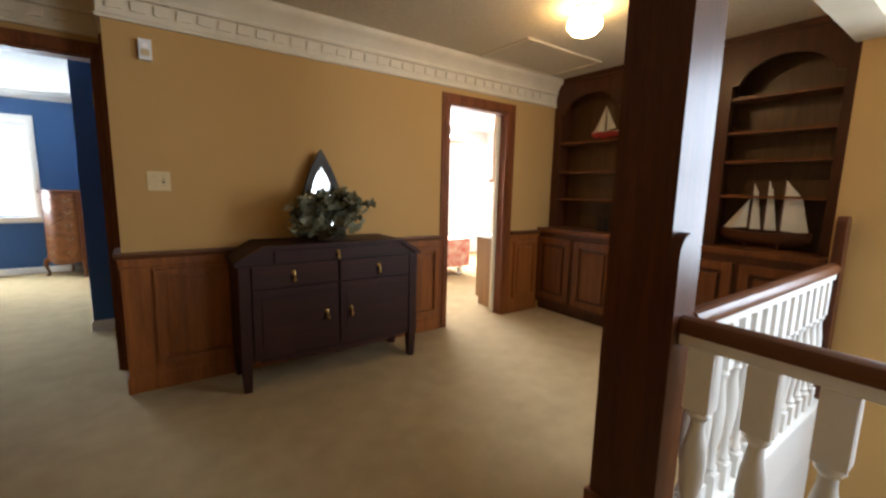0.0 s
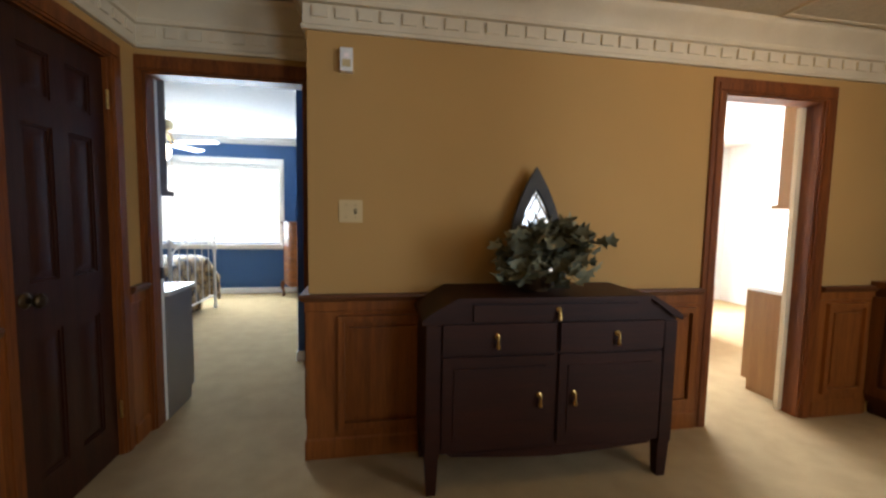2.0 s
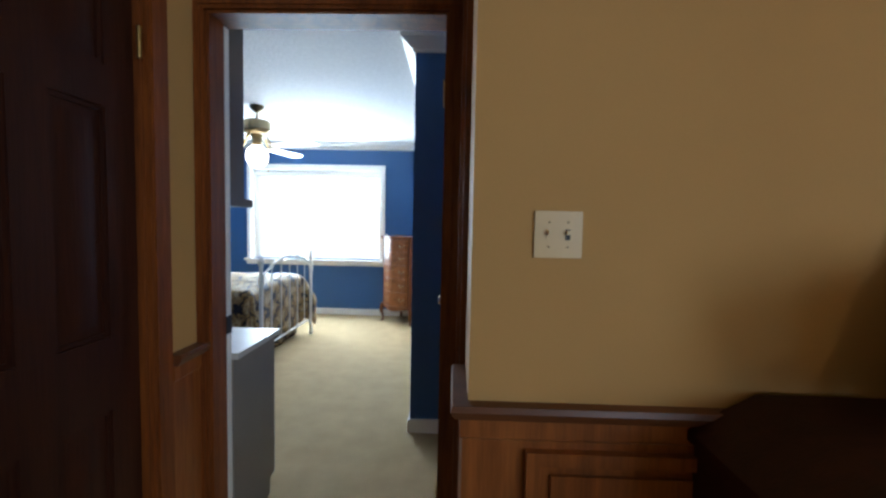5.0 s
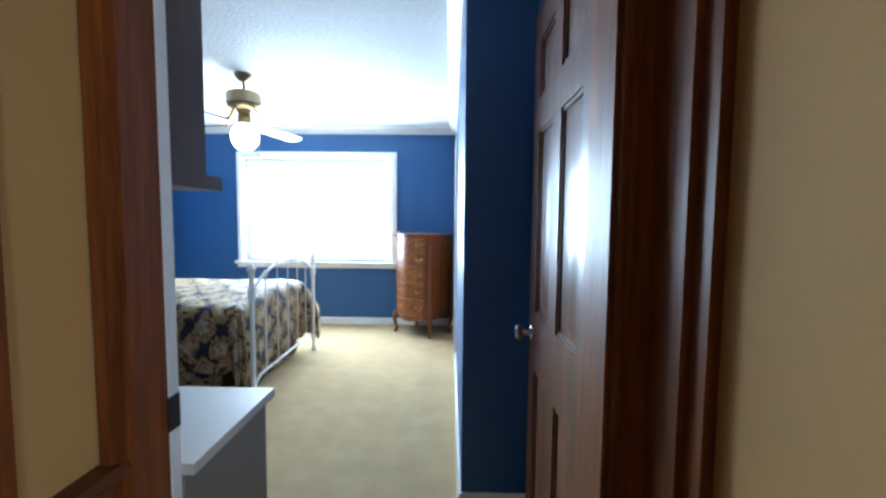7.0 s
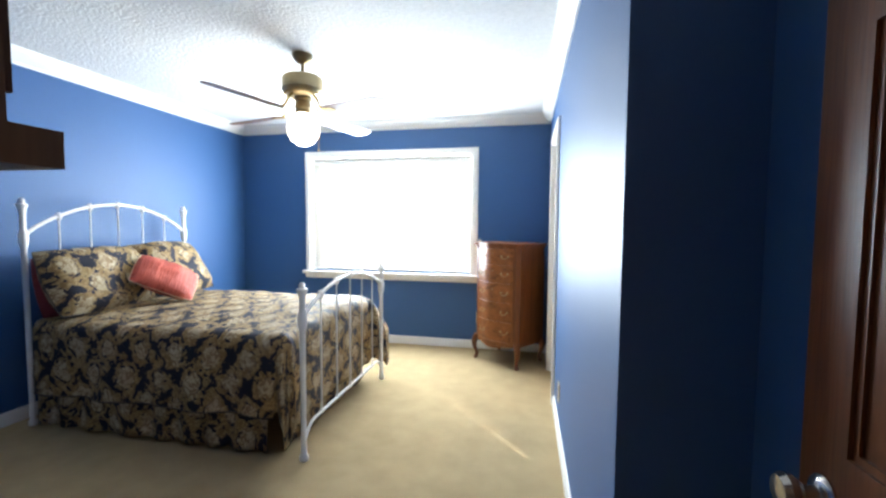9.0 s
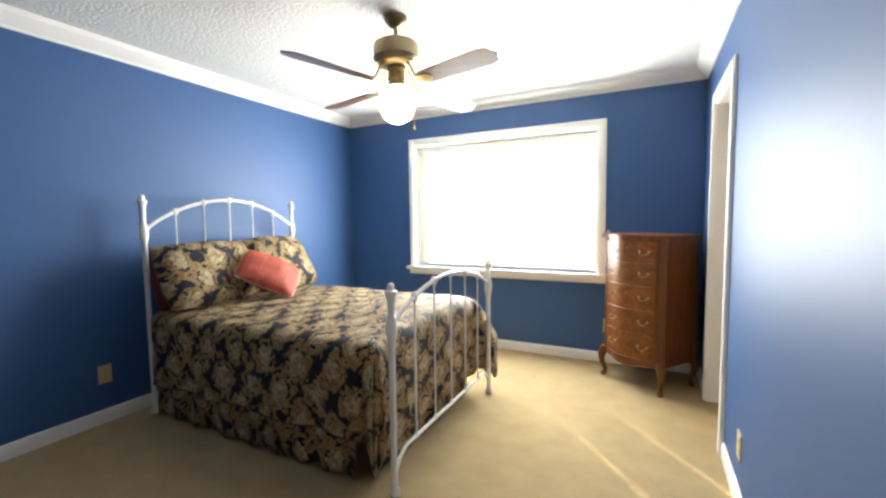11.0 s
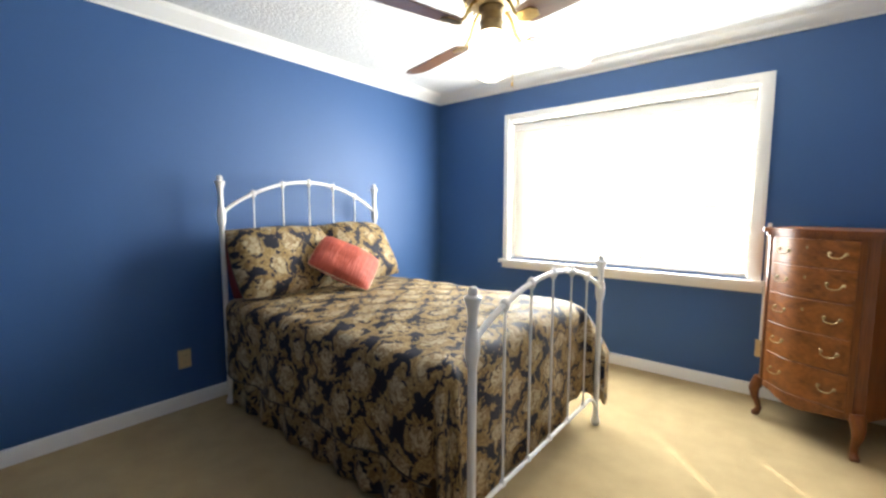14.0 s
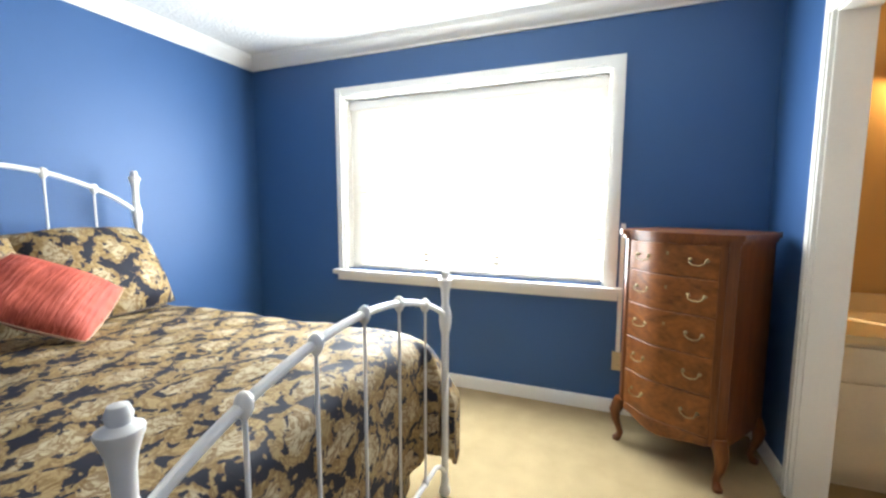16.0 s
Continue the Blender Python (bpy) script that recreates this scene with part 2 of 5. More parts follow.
wall("wall_bedroom_right", [(BX1, PASS_Y + 0.12, 0, BX1 + 0.12, BD[0], CEIL), (BX1, BD[1], 0, BX1 + 0.12, BY1, CEIL), (BX1, BD[0], H, BX1 + 0.12, BD[1], CEIL)],
     lambda c, n: 0 if n.x < 0.5 and c.x < BX1 + 0.05 else 1, [M_BLUE, M_CREAM], "blue painted bedroom wall with an open doorway")
wall("wall_bedroom_window", [(-3.9, BY1, 0, WX0, BY1 + 0.15, CEIL), (WX1, BY1, 0, BX1 + 0.12, BY1 + 0.15, CEIL), (WX0, BY1, 0, WX1, BY1 + 0.15, WZ0), (WX0, BY1, WZ1, WX1, BY1 + 0.15, CEIL)],
     lambda c, n: 0, [M_BLUE], "blue painted bedroom wall round the window")
wall("wall_bedroom_left", [(BX0 - 0.12, BY0, 0, BX0, BY1, CEIL)], lambda c, n: 0, [M_BLUE], "blue painted wall behind the bed")
# bathroom shell
wall("wall_bath", [(BX1 + 0.12, 10.0, 0, 1.6, 10.1, CEIL), (1.5, 8.0, 0, 1.6, 10.0, CEIL), (BX1 + 0.12, 7.9, 0, 1.6, 8.0, CEIL)], lambda c, n: 0, [M_TAN], "tan painted bathroom wall")
# second bedroom shell
wall("wall_second_bedroom", [(NX0 + 0.12, 8.55, 0, 3.1, 8.67, CEIL), (4.9, 8.55, 0, 6.1, 8.67, CEIL), (3.1, 8.55, 0, 4.9, 8.67, 0.8), (3.1, 8.55, 2.1, 4.9, 8.67, CEIL), (6.0, NY + 0.12, 0, 6.1, 8.55, CEIL), (NX0 + 0.12, PASS_Y + 0.12, 0, 1.62, 7.9, CEIL)],
     lambda c, n: 0, [M_ROOM], "white painted wall of the second bedroom")
# hall ends and stairwell
wall("wall_south", [(LX - 0.12, -0.82, -2.75, 2.15, -0.7, CEIL), (3.45, -0.82, -2.75, 4.1, -0.7, CEIL), (2.15, -0.82, -2.75, 3.45, -0.7, 0.85), (2.15, -0.82, 2.25, 3.45, -0.7, CEIL)], lambda c, n: 0, [M_TAN], "tan painted wall with the tall stair window")
wall("wall_east", [(4.05, 2.20, -2.65, 4.15, NY, CEIL), (3.65, -0.7, -2.65, 3.77, 0.92, CEIL), (3.65, 2.20, -2.65, 4.05, 2.60, CEIL), (3.65, 0.92, -2.65, 3.77, 2.20, 0.65), (3.65, 0.92, 2.25, 3.77, 2.20, CEIL)], lambda c, n: 0, [M_TAN], "tan painted wall beside the built-in bookcase")
wall("wall_stairwell", [(SX - 0.1, -0.7, -2.65, SX - 0.005, SY, -0.25), (SX - 0.1, SY + 0.005, -2.65, 4.1, SY + 0.1, -0.25)], lambda c, n: 0, [M_ROOM], "white painted stairwell wall below the landing")
structure("beam", boxes((SX + 0.26, 2.46, 2.2, 3.66, 2.63, CEIL), bev=0.004), M_CREAM, "cream painted header beam over the railing", "beam")

# ---------- trim ----------
def sweep(path, profile, closed=False, bm=None):
    """Sweeps (offset to the right of the path, height) round a plan path with mitred corners."""
    bm = bm or bmesh.new()
    n = len(path)
    P = [Vector((*p, 0)) for p in path]
    rings = []
    for i in range(n):
        prev = P[i - 1] if (i > 0 or closed) else None
        nxt = P[(i + 1) % n] if (i < n - 1 or closed) else None
        d1 = (P[i] - prev).normalized() if prev is not None else None
        d2 = (nxt - P[i]).normalized() if nxt is not None else None
        d1, d2 = d1 or d2, d2 or d1
        r1, r2 = Vector((d1.y, -d1.x, 0)), Vector((d2.y, -d2.x, 0))
        mit = (r1 + r2) / max(1e-6, 1 + r1.dot(r2))
        rings.append([bm.verts.new(P[i] + mit * o + Vector((0, 0, z))) for o, z in profile])
    k = len(profile)
    for i in range(n if closed else n - 1):
        a, b = rings[i], rings[(i + 1) % n]
        for j in range(k):
            bm.faces.new((a[j], a[(j + 1) % k], b[(j + 1) % k], b[j]))
    if not closed:
        bm.faces.new(rings[0])
        bm.faces.new(list(reversed(rings[-1])))
    return bm


HALL_PATH = [(LX, -0.7), (LX, DY), (NX0, DY), (NX0, NY), (3.80, NY)]
CROWN = [(0, 2.165), (0.022, 2.165), (0.026, 2.18), (0.016, 2.19), (0.016, 2.285), (0.034, 2.29), (0.036, 2.31), (0.028, 2.318), (0.040, 2.345), (0.070, 2.385), (0.098, 2.405), (0.104, 2.42), (0.104, CEIL), (0, CEIL)]
crown = structure("crown_moulding", sweep(HALL_PATH, CROWN), M_CREAM, "cream dentil crown moulding round the hall ceiling", "moulding")
dentil_bm = boxes((-0.034, -0.012, -0.026, 0.034, 0.012, 0.026), bev=0.004, seg=1)
dentil_me = finish("dentil", dentil_bm, M_CREAM)


def dentils(a, b, inward):
    a, b = Vector(a), Vector(b)
    n = max(1, int((b - a).length / 0.105))
    for i in range(n):
        p = a + (b - a) * ((i + 0.5) / n)
        ob = new("dentil", dentil_me)
        ob.parent = crown
        along = (b - a).normalized()
        ob.matrix_world = Matrix.Translation((p.x + inward[0] * 0.016, p.y + inward[1] * 0.016, 2.248)) @ Matrix.Rotation(math.atan2(along.y, along.x), 4, "Z")


dentils((NX0 + 0.01, NY, 0), (3.62, NY, 0), (0, -1))
dentils((LX + 0.03, DY, 0), (NX0 - 0.03, DY, 0), (0, -1))
dentils((NX0, NY + 0.03, 0), (NX0, DY - 0.03, 0), (-1, 0))
dentils((LX, 2.6, 0), (LX, DY - 0.03, 0), (1, 0))

BED_PATH = [(PASS_X, BY0), (BX0, BY0), (BX0, BY1), (BX1, BY1), (BX1, PASS_Y), (PASS_X, PASS_Y)]
BCROWN = [(0, 2.345), (0.012, 2.345), (0.016, 2.358), (0.03, 2.367), (0.062, 2.395), (0.082, 2.412), (0.088, CEIL), (0, CEIL)]
structure("crown_moulding_bedroom", sweep(BED_PATH, BCROWN, closed=True), M_WHITE, "white crown moulding round the blue bedroom", "moulding")
BASE = [(0, 0), (0.014, 0), (0.014, 0.065), (0.008, 0.082), (0, 0.085)]
for i, pth in enumerate(([(D1[0] - 0.09, BY0), (BX0, BY0), (BX0, BY1), (BX1, BY1), (BX1, BD[1] + 0.075)], [(BX1, BD[0] - 0.075), (BX1, PASS_Y), (PASS_X, PASS_Y), (PASS_X, BY0 + 0.01)])):
    structure("baseboard", sweep(pth, BASE), M_WHITE, "white painted baseboard along the blue walls", "baseboard")

# wainscot of the hall
WBACK = [(0, 0), (0.022, 0), (0.022, 0.10), (0.014, 0.11), (0.014, 0.78), (0.02, 0.785), (0.02, 0.835), (0, 0.835)]
WCAP = [(0, 0.835), (0.03, 0.835), (0.038, 0.845), (0.044, 0.858), (0.040, 0.872), (0, 0.872)]


def panel_frame(parent, m, w, h):
    """A raised moulding frame with a bevelled field inside it; m places its lower left corner, u along the wall, v up."""
    t = 0.034
    for name, o in (("frame_bar", (0, 0, w, t)), ("frame_bar", (0, h - t, w, h)), ("frame_bar", (0, t, t, h - t)), ("frame_bar", (w - t, t, w, h - t))):
        bm = boxes((o[0], o[1], 0, o[2], o[3], 0.024), bev=0.009, seg=3)
        bmesh.ops.transform(bm, matrix=m, verts=bm.verts)
        part(name, bm, M_WAINSCOT, parent)
    bm = boxes((t + 0.03, t + 0.03, -0.002, w - t - 0.03, h - t - 0.03, 0.012), bev=0.008)
    bmesh.ops.transform(bm, matrix=m, verts=bm.verts)
    part("panel", bm, M_WAINSCOT, parent)


def on_wall(x, y, z, facing):
    """u runs along the wall, v up, w out of the wall."""
    out = Vector(facing)
    u = Vector((0, 0, 1)).cross(out)
    m = Matrix((u, Vector((0, 0, 1)), out)).transposed().to_4x4()
    m.translation = (x, y, z)
    return m


for nm, pth, frames in (
    ("wainscot", [(NX0, 5.24), (NX0, NY), (D2[0] - 0.085, NY)], [(on_wall(x, NY - 0.014, 0.16, (0, -1, 0)), w, 0.60) for x, w in ((0.19, 0.50), (0.76, 0.50), (1.33, 0.50), (1.89, 0.40))]),
    ("wainscot", [(D2[1] + 0.085, NY), (3.64, NY)], [(on_wall(3.26, NY - 0.014, 0.16, (0, -1, 0)), 0.33, 0.60)]),
    ("wainscot", [(LX, -0.7), (LX, 4.435)], [(on_wall(LX + 0.014, y, 0.16, (1, 0, 0)), 0.42, 0.60) for y in (2.96, 3.46, 3.96)]),
    ("wainscot", [(LX, 5.245), (LX, DY), (D1[0] - 0.048, DY)], []),
):
    w = structure(nm, sweep(pth, WBACK), M_WAINSCOT, "stained wood wainscot panelling along the hall wall", "wainscot")
    part("chair_rail", sweep(pth, WCAP), M_WAINSCOT_X, w)
    for m, fw, fh in frames:
        panel_frame(w, m, fw, fh)


# ---------- doors ----------
def casing(parent, m, w, h, material, cw=0.085, th=0.022, left=None, right=None):
    """Door casing round an opening w by h; m places the opening's lower left corner on the wall face, out of the wall along w."""
    def piece(name, x0, z0, x1, z1, inner):
        bm = boxes((x0, z0, 0, x1, z1, th * 0.7), bev=0.004)
        if inner == "l":
            bm2 = (x1 - min(0.055, (x1 - x0) * 0.7), z0, 0, x1 - 0.012, z1, th)
        elif inner == "r":
            bm2 = (x0 + 0.012, z0, 0, x0 + 0.055, z1, th)
        else:
            bm2 = (x0 + 0.03, z0 + 0.012, 0, x1 - 0.03, z0 + 0.055, th)
        extra = boxes(bm2, bev=0.006)
        me = bpy.data.meshes.new("tmp")
        extra.to_mesh(me)
        extra.free()
        bm.from_mesh(me)
        bpy.data.meshes.remove(me)
        bmesh.ops.transform(bm, matrix=m, verts=bm.verts)
        part(name, bm, material, parent)
    lw = left or cw
    rw = right or cw
    piece("casing_side", -lw, 0, 0, h, "l")
    piece("casing_side", w, 0, w + rw, h, "r")
    piece("casing_head", -lw, h, w + rw, h + cw, "t")


def jamb(parent, m, w, h, depth, material, stop=True):
    """Linings of the opening, going into the wall."""
    t = 0.010
    for b in ((0, 0, -depth, t, h, 0), (w - t, 0, -depth, w, h, 0), (t, h - t, -depth, w - t, h, 0)):
        bm = boxes(b, bev=0.002)
        bmesh.ops.transform(bm, matrix=m, verts=bm.verts)
        part("jamb", bm, material, parent)
    if stop:
        for b in ((t, 0, -depth * 0.7, t + 0.012, h - t, -depth * 0.4), (w - t - 0.012, 0, -depth * 0.7, w - t, h - t, -depth * 0.4), (t + 0.012, h - t - 0.012, -depth * 0.7, w - t - 0.012, h - t, -depth * 0.4)):
            bm = boxes(b, bev=0.002)
            bmesh.ops.transform(bm, matrix=m, verts=bm.verts)
            part("door_stop", bm, material, parent)


def six_panel_slab(parent, m, w, h, material, th=0.036):
    """A slab with stiles, rails and six raised panels. u along the width from the hinge, v up, w out of the face."""
    sw = 0.10
    mid = (w - 0.09) / 2
    rails = ((0, 0.19), (0.775, 0.98), (1.60, 1.71), (h - 0.11, h))
    bs = [(0, 0, 0, sw, h, th), (w - sw, 0, 0, w, h, th)]
    for a, b in rails:
        bs.append((sw, a, 0, w - sw, b, th))
    for (a, b), (c, d) in zip(rails, rails[1:]):
        bs.append((mid, b, 0, mid + 0.09, c, th))
    bm = boxes(*bs)
    bmesh.ops.transform(bm, matrix=m, verts=bm.verts)
    slab = part("slab", bm, material, parent)
    for (a, b), (c, d) in zip(rails, rails[1:]):
        for x0, x1 in ((sw, mid), (mid + 0.09, w - sw)):
            pm = bmesh.new()
            for side in (0, 1):
                z0, z1, z2 = (0.012, 0.012, 0.004) if side == 0 else (th - 0.012, th - 0.012, th - 0.004)
                loops = []
                for ins, z in ((0.0, z0), (0.022, z1), (0.048, z2)):
                    loops.append([pm.verts.new((x, y, z)) for x, y in ((x0 + ins, b + ins), (x1 - ins, b + ins), (x1 - ins, c - ins), (x0 + ins, c - ins))])
                for la, lb in zip(loops, loops[1:]):
                    for i in range(4):
                        pm.faces.new((la[i], la[(i + 1) % 4], lb[(i + 1) % 4], lb[i]))
                pm.faces.new(loops[-1])
            # sticking round the panel
            for o in ((x0, b, x1, b + 0.012), (x0, c - 0.012, x1, c), (x0, b + 0.012, x0 + 0.012, c - 0.012), (x1 - 0.012, b + 0.012, x1, c - 0.012)):
                box(pm, o[0], o[1], 0.006, o[2], o[3], th - 0.006)
            bmesh.ops.transform(pm, matrix=m, verts=pm.verts)
            part("door_panel", pm, material, slab)
    return slab


def knob(parent, m, material):
    prof = [(0.001, 0.0), (0.031, 0.0), (0.031, 0.004), (0.026, 0.009), (0.012, 0.012), (0.011, 0.03), (0.02, 0.036), (0.027, 0.045), (0.028, 0.055), (0.022, 0.064), (0.001, 0.067)]
    part("door_knob", lathe(prof, 20, m=m), material, parent)


d1 = thing("door_1", pose(D1[0], DY, 0), "dark wood panelled bedroom door standing open into the room", "door", kind="structure")
m0 = on_wall(0, 0, 0, (0, -1, 0))
casing(d1, m0, D1[1] - D1[0], H1, M_TRIMWOOD, left=0.047, right=0.07)
jamb(d1, m0, D1[1] - D1[0], H1, 0.122, M_TRIMWOOD, stop=False)
for y0, th0 in ((-0.165, 0.018), (-0.125, 0.030), (-0.06, 0.022)):
    part("casing_return", boxes((NX0 - D1[0] - th0, y0, 0, NX0 - D1[0], y0 + 0.052, 2.16), bev=0.006), M_TRIMWOOD, d1)
casing(d1, on_wall(D1[1] - D1[0], 0.12, 0, (0, 1, 0)), D1[1] - D1[0], H1, M_TRIMWOOD)
hinge = Matrix.Translation((D1[1] - D1[0] + 0.014, 0.146, 0.008)) @ Matrix.Rotation(radians(89.6), 4, "Z") @ Matrix.Rotation(radians(90), 4, "X")
six_panel_slab(d1, hinge, 0.675, H - 0.02, wood("door_wood", (0.19, 0.058, 0.015), (0.075, 0.022, 0.007), rough=0.42, coat=0.3))
kl = hinge @ Matrix.Translation((0.615, 0.90, 0.036))
knob(d1, kl, M_NICKEL)
knob(d1, hinge @ Matrix.Translation((0.615, 0.90, 0.0)) @ Matrix.Rotation(radians(180), 4, "X"), M_NICKEL)
for z in (0.25, 1.80):
    part("hinge", tube([(D1[1] - D1[0] - 0.012, 0.118, z - 0.045), (D1[1] - D1[0] - 0.012, 0.118, z + 0.045)], 0.007), M_BRASS, d1, "brass hinge")
    part("hinge_leaf", boxes((D1[1] - D1[0] - 0.0185, 0.085, z - 0.045, D1[1] - D1[0] - 0.0155, 0.118, z + 0.045)), M_BRASS, d1, "brass hinge leaf")
part("jamb_face", boxes((0.0105, 0.092, 0, 0.0135, 0.121, H1 - 0.012)), M_WHITE, d1, "white painted rebate")
part("strike_plate", boxes((0.0138, 0.085, 0.875, 0.0165, 0.119, 0.945)), M_DARK, d1, "dark strike plate")

d2 = thing("door_2", pose(D2[0], NY, 0), "stained wood door frame open to the bright second bedroom", "door frame", kind="structure")
casing(d2, m0, D2[1] - D2[0], H, M_TRIMWOOD)
jamb(d2, m0, D2[1] - D2[0], H, 0.122, M_TRIMWOOD, stop=False)
part("door_edge", boxes((D2[1] - D2[0] - 0.05, 0.09, 0.01, D2[1] - D2[0] - 0.0165, 0.121, H - 0.02), bev=0.002), M_CREAM, d2, "cream painted stop strip")

d3 = thing("door_3", pose(LX, 4.52, 0), "closed dark wood six-panel closet door in the hall", "door", kind="structure")
m3 = on_wall(0, 0, 0, (1, 0, 0))
casing(d3, m3, 0.64, H, M_TRIMWOOD)
jamb(d3, m3, 0.64, H, 0.118, M_TRIMWOOD, stop=False)
six_panel_slab(d3, on_wall(-0.052, 0.018, 0.008, (1, 0, 0)), 0.604, H - 0.028, M_DARKDOOR)
knob(d3, Matrix.Translation((-0.016, 0.085, 0.93)) @ Matrix.Rotation(radians(90), 4, "Y"), mat("dark_bronze", (0.10, 0.065, 0.03), (0.06, 0.04, 0.02), 12, 0.4, 0.9))
for z in (0.25, 1.82):
    part("hinge", tube([(0.004, 0.623, z - 0.045), (0.004, 0.623, z + 0.045)], 0.007), M_BRASS, d3, "brass hinge")

d4 = thing("door_4", pose(BX1, BD[0], 0), "white painted doorway into the bathroom", "door frame", kind="structure")
m4 = on_wall(0, BD[1] - BD[0], 0, (-1, 0, 0))
casing(d4, m4, BD[1] - BD[0], H, M_WHITE, cw=0.065)
jamb(d4, m4, BD[1] - BD[0], H, 0.122, M_WHITE, stop=False)

# ---------- bedroom window ----------
w1 = thing("window_1", pose(WX0, BY1, WZ0), "wide white window with closed slatted blinds, glaring with daylight", "window", kind="structure")
ww, wh = WX1 - WX0, WZ1 - WZ0
mw = on_wall(0, 0, 0, (0, -1, 0))
for nm, o in (("window_casing", (-0.07, -0.02, 0, wh + 0.07)), ("window_casing", (ww, -0.02, ww + 0.07, wh + 0.07)), ("window_casing", (0, wh, ww, wh + 0.07))):
    x0, z0, x1, z1 = (o[0], o[1], o[2], o[3])
    bm = boxes((x0, -0.024, z0, x1, 0, z1), bev=0.005)
    part(nm, bm, M_WHITE, w1)
    if nm == "window_casing":
        part("casing_bead", boxes((x0 + 0.02, -0.034, z0 + (0.02 if x1 - x0 > 1 else 0), x1 - 0.02, -0.024, z1 - 0.02), bev=0.004), M_WHITE, w1)
part("window_sill", boxes((-0.10, -0.06, -0.045, ww + 0.10, 0.10, -0.012), bev=0.008), M_WHITE, w1)
part("window_apron", boxes((-0.08, -0.022, -0.095, ww + 0.08, 0, -0.046), bev=0.005), M_WHITE, w1)
for b in ((0, 0.0, -0.012, 0.015, 0.148, wh), (ww - 0.015, 0.0, -0.012, ww, 0.148, wh), (0.015, 0, wh - 0.015, ww - 0.015, 0.148, wh)):
    part("window_lining", boxes(b), M_WHITE, w1)
for b in ((0.015, 0.11, -0.01, ww - 0.015, 0.145, 0.03), (0.015, 0.11, wh - 0.055, ww - 0.015, 0.145, wh - 0.016), (0.015, 0.11, 0.03, 0.055, 0.145, wh - 0.055), (ww - 0.055, 0.11, 0.03, ww - 0.015, 0.145, wh - 0.055)):
    part("window_frame", boxes(b, bev=0.004), M_WHITE, w1)
M_GLASS = bpy.data.materials.new("glass")
M_GLASS.use_nodes = True
gp = M_GLASS.node_tree.nodes["Principled BSDF"]
gp.inputs["Transmission Weight"].default_value, gp.inputs["Roughness"].default_value, gp.inputs["IOR"].default_value = 1.0, 0.0, 1.45
for x0, x1 in ((0.055, ww - 0.055),):
    g = part("pane", boxes((x0, 0.125, 0.03, x1, 0.13, wh - 0.055)), M_GLASS, w1)
    g.visible_shadow = False

# blinds of many translucent slats, with cord holes
M_SLAT = bpy.data.materials.new("blind_slat")
M_SLAT.use_nodes = True
nt = M_SLAT.node_tree
sp = nt.nodes["Principled BSDF"]
sp.inputs["Base Color"].default_value, sp.inputs["Roughness"].default_value = (0.86, 0.85, 0.82, 1), 0.5
tr = nt.nodes.new("ShaderNodeBsdfTranslucent")
tr.inputs[0].default_value = (0.95, 0.95, 0.93, 1)
ms = nt.nodes.new("ShaderNodeMixShader")
ms.inputs[0].default_value = 0.5
nt.links.new(sp.outputs[0], ms.inputs[1])
nt.links.new(tr.outputs[0], ms.inputs[2])
nt.links.new(ms.outputs[0], nt.nodes["Material Output"].inputs[0])
blind = thing("venetian_blind", pose(WX0 + 0.02, BY1 + 0.055, WZ0), "white venetian blind with slats tilted nearly shut in the window", "blind")
bw = ww - 0.04
part("headrail", boxes((0, -0.03, wh - 0.085, bw, 0.03, wh - 0.02), bev=0.004), M_WHITE, blind)
part("bottom_rail", boxes((0, -0.022, -0.0115, bw, 0.022, 0.020), bev=0.004), M_WHITE, blind)
HOLES = (0.61, 1.13)
slat = bmesh.new()
hw, hx, hh = 0.025, 0.020, 0.0103
cuts = [0.0] + [c for h0 in HOLES for c in (h0 - hx, h0 + hx)] + [bw]
for y0, y1 in ((-hw, -hh), (hh, hw)):
    box(slat, 0, y0, -0.0012, bw, y1, 0.0012)
for a, b in zip(cuts[0::2], cuts[1::2]):
    box(slat, a, -hh, -0.0012, b, hh, 0.0012)
slat_me = finish("slat", slat, M_SLAT)
ns = 27
for i in range(ns):
    ob = new("slat", slat_me)
    ob.parent = blind
    ob.matrix_basis = pose(0, 0, 0.037 + (wh - 0.147) * i / (ns - 1), -66 + 1.5 * math.sin(i * 2.3), 0, 0)
for h0 in HOLES:
    for dy in (-0.024, 0.024):
        part("ladder_cord", tube([(h0 + 0.024, dy, 0.02), (h0 + 0.024, dy, wh - 0.08)], 0.0012, 5), M_WHITE, blind)

# second bedroom's window
w2 = thing("window_2", pose(3.1, 8.55, 0.8), "white framed window of the second bedroom", "window", kind="structure")
for b in ((0, 0, 0, 0.06, 0.1, 1.3), (1.74, 0, 0, 1.8, 0.1, 1.3), (0.06, 0, 0, 1.74, 0.1, 0.06), (0.06, 0, 1.24, 1.74, 0.1, 1.3), (0.88, 0, 0.06, 0.92, 0.1, 1.24)):
    part("window_frame", boxes(b, bev=0.004), M_WHITE, w2)
w3 = thing("window_3", pose(3.66, 0.92, 0.65), "white framed stair window full of daylight", "window", kind="structure")
for b in ((0, 0, 0, 0.1, 0.06, 1.6), (0, 1.22, 0, 0.1, 1.28, 1.6), (0, 0.06, 0, 0.1, 1.22, 0.06), (0, 0.06, 1.54, 0.1, 1.22, 1.6), (0.02, 0.06, 0.78, 0.08, 1.22, 0.83)):
    part("window_frame", boxes(b, bev=0.004), M_WHITE, w3)

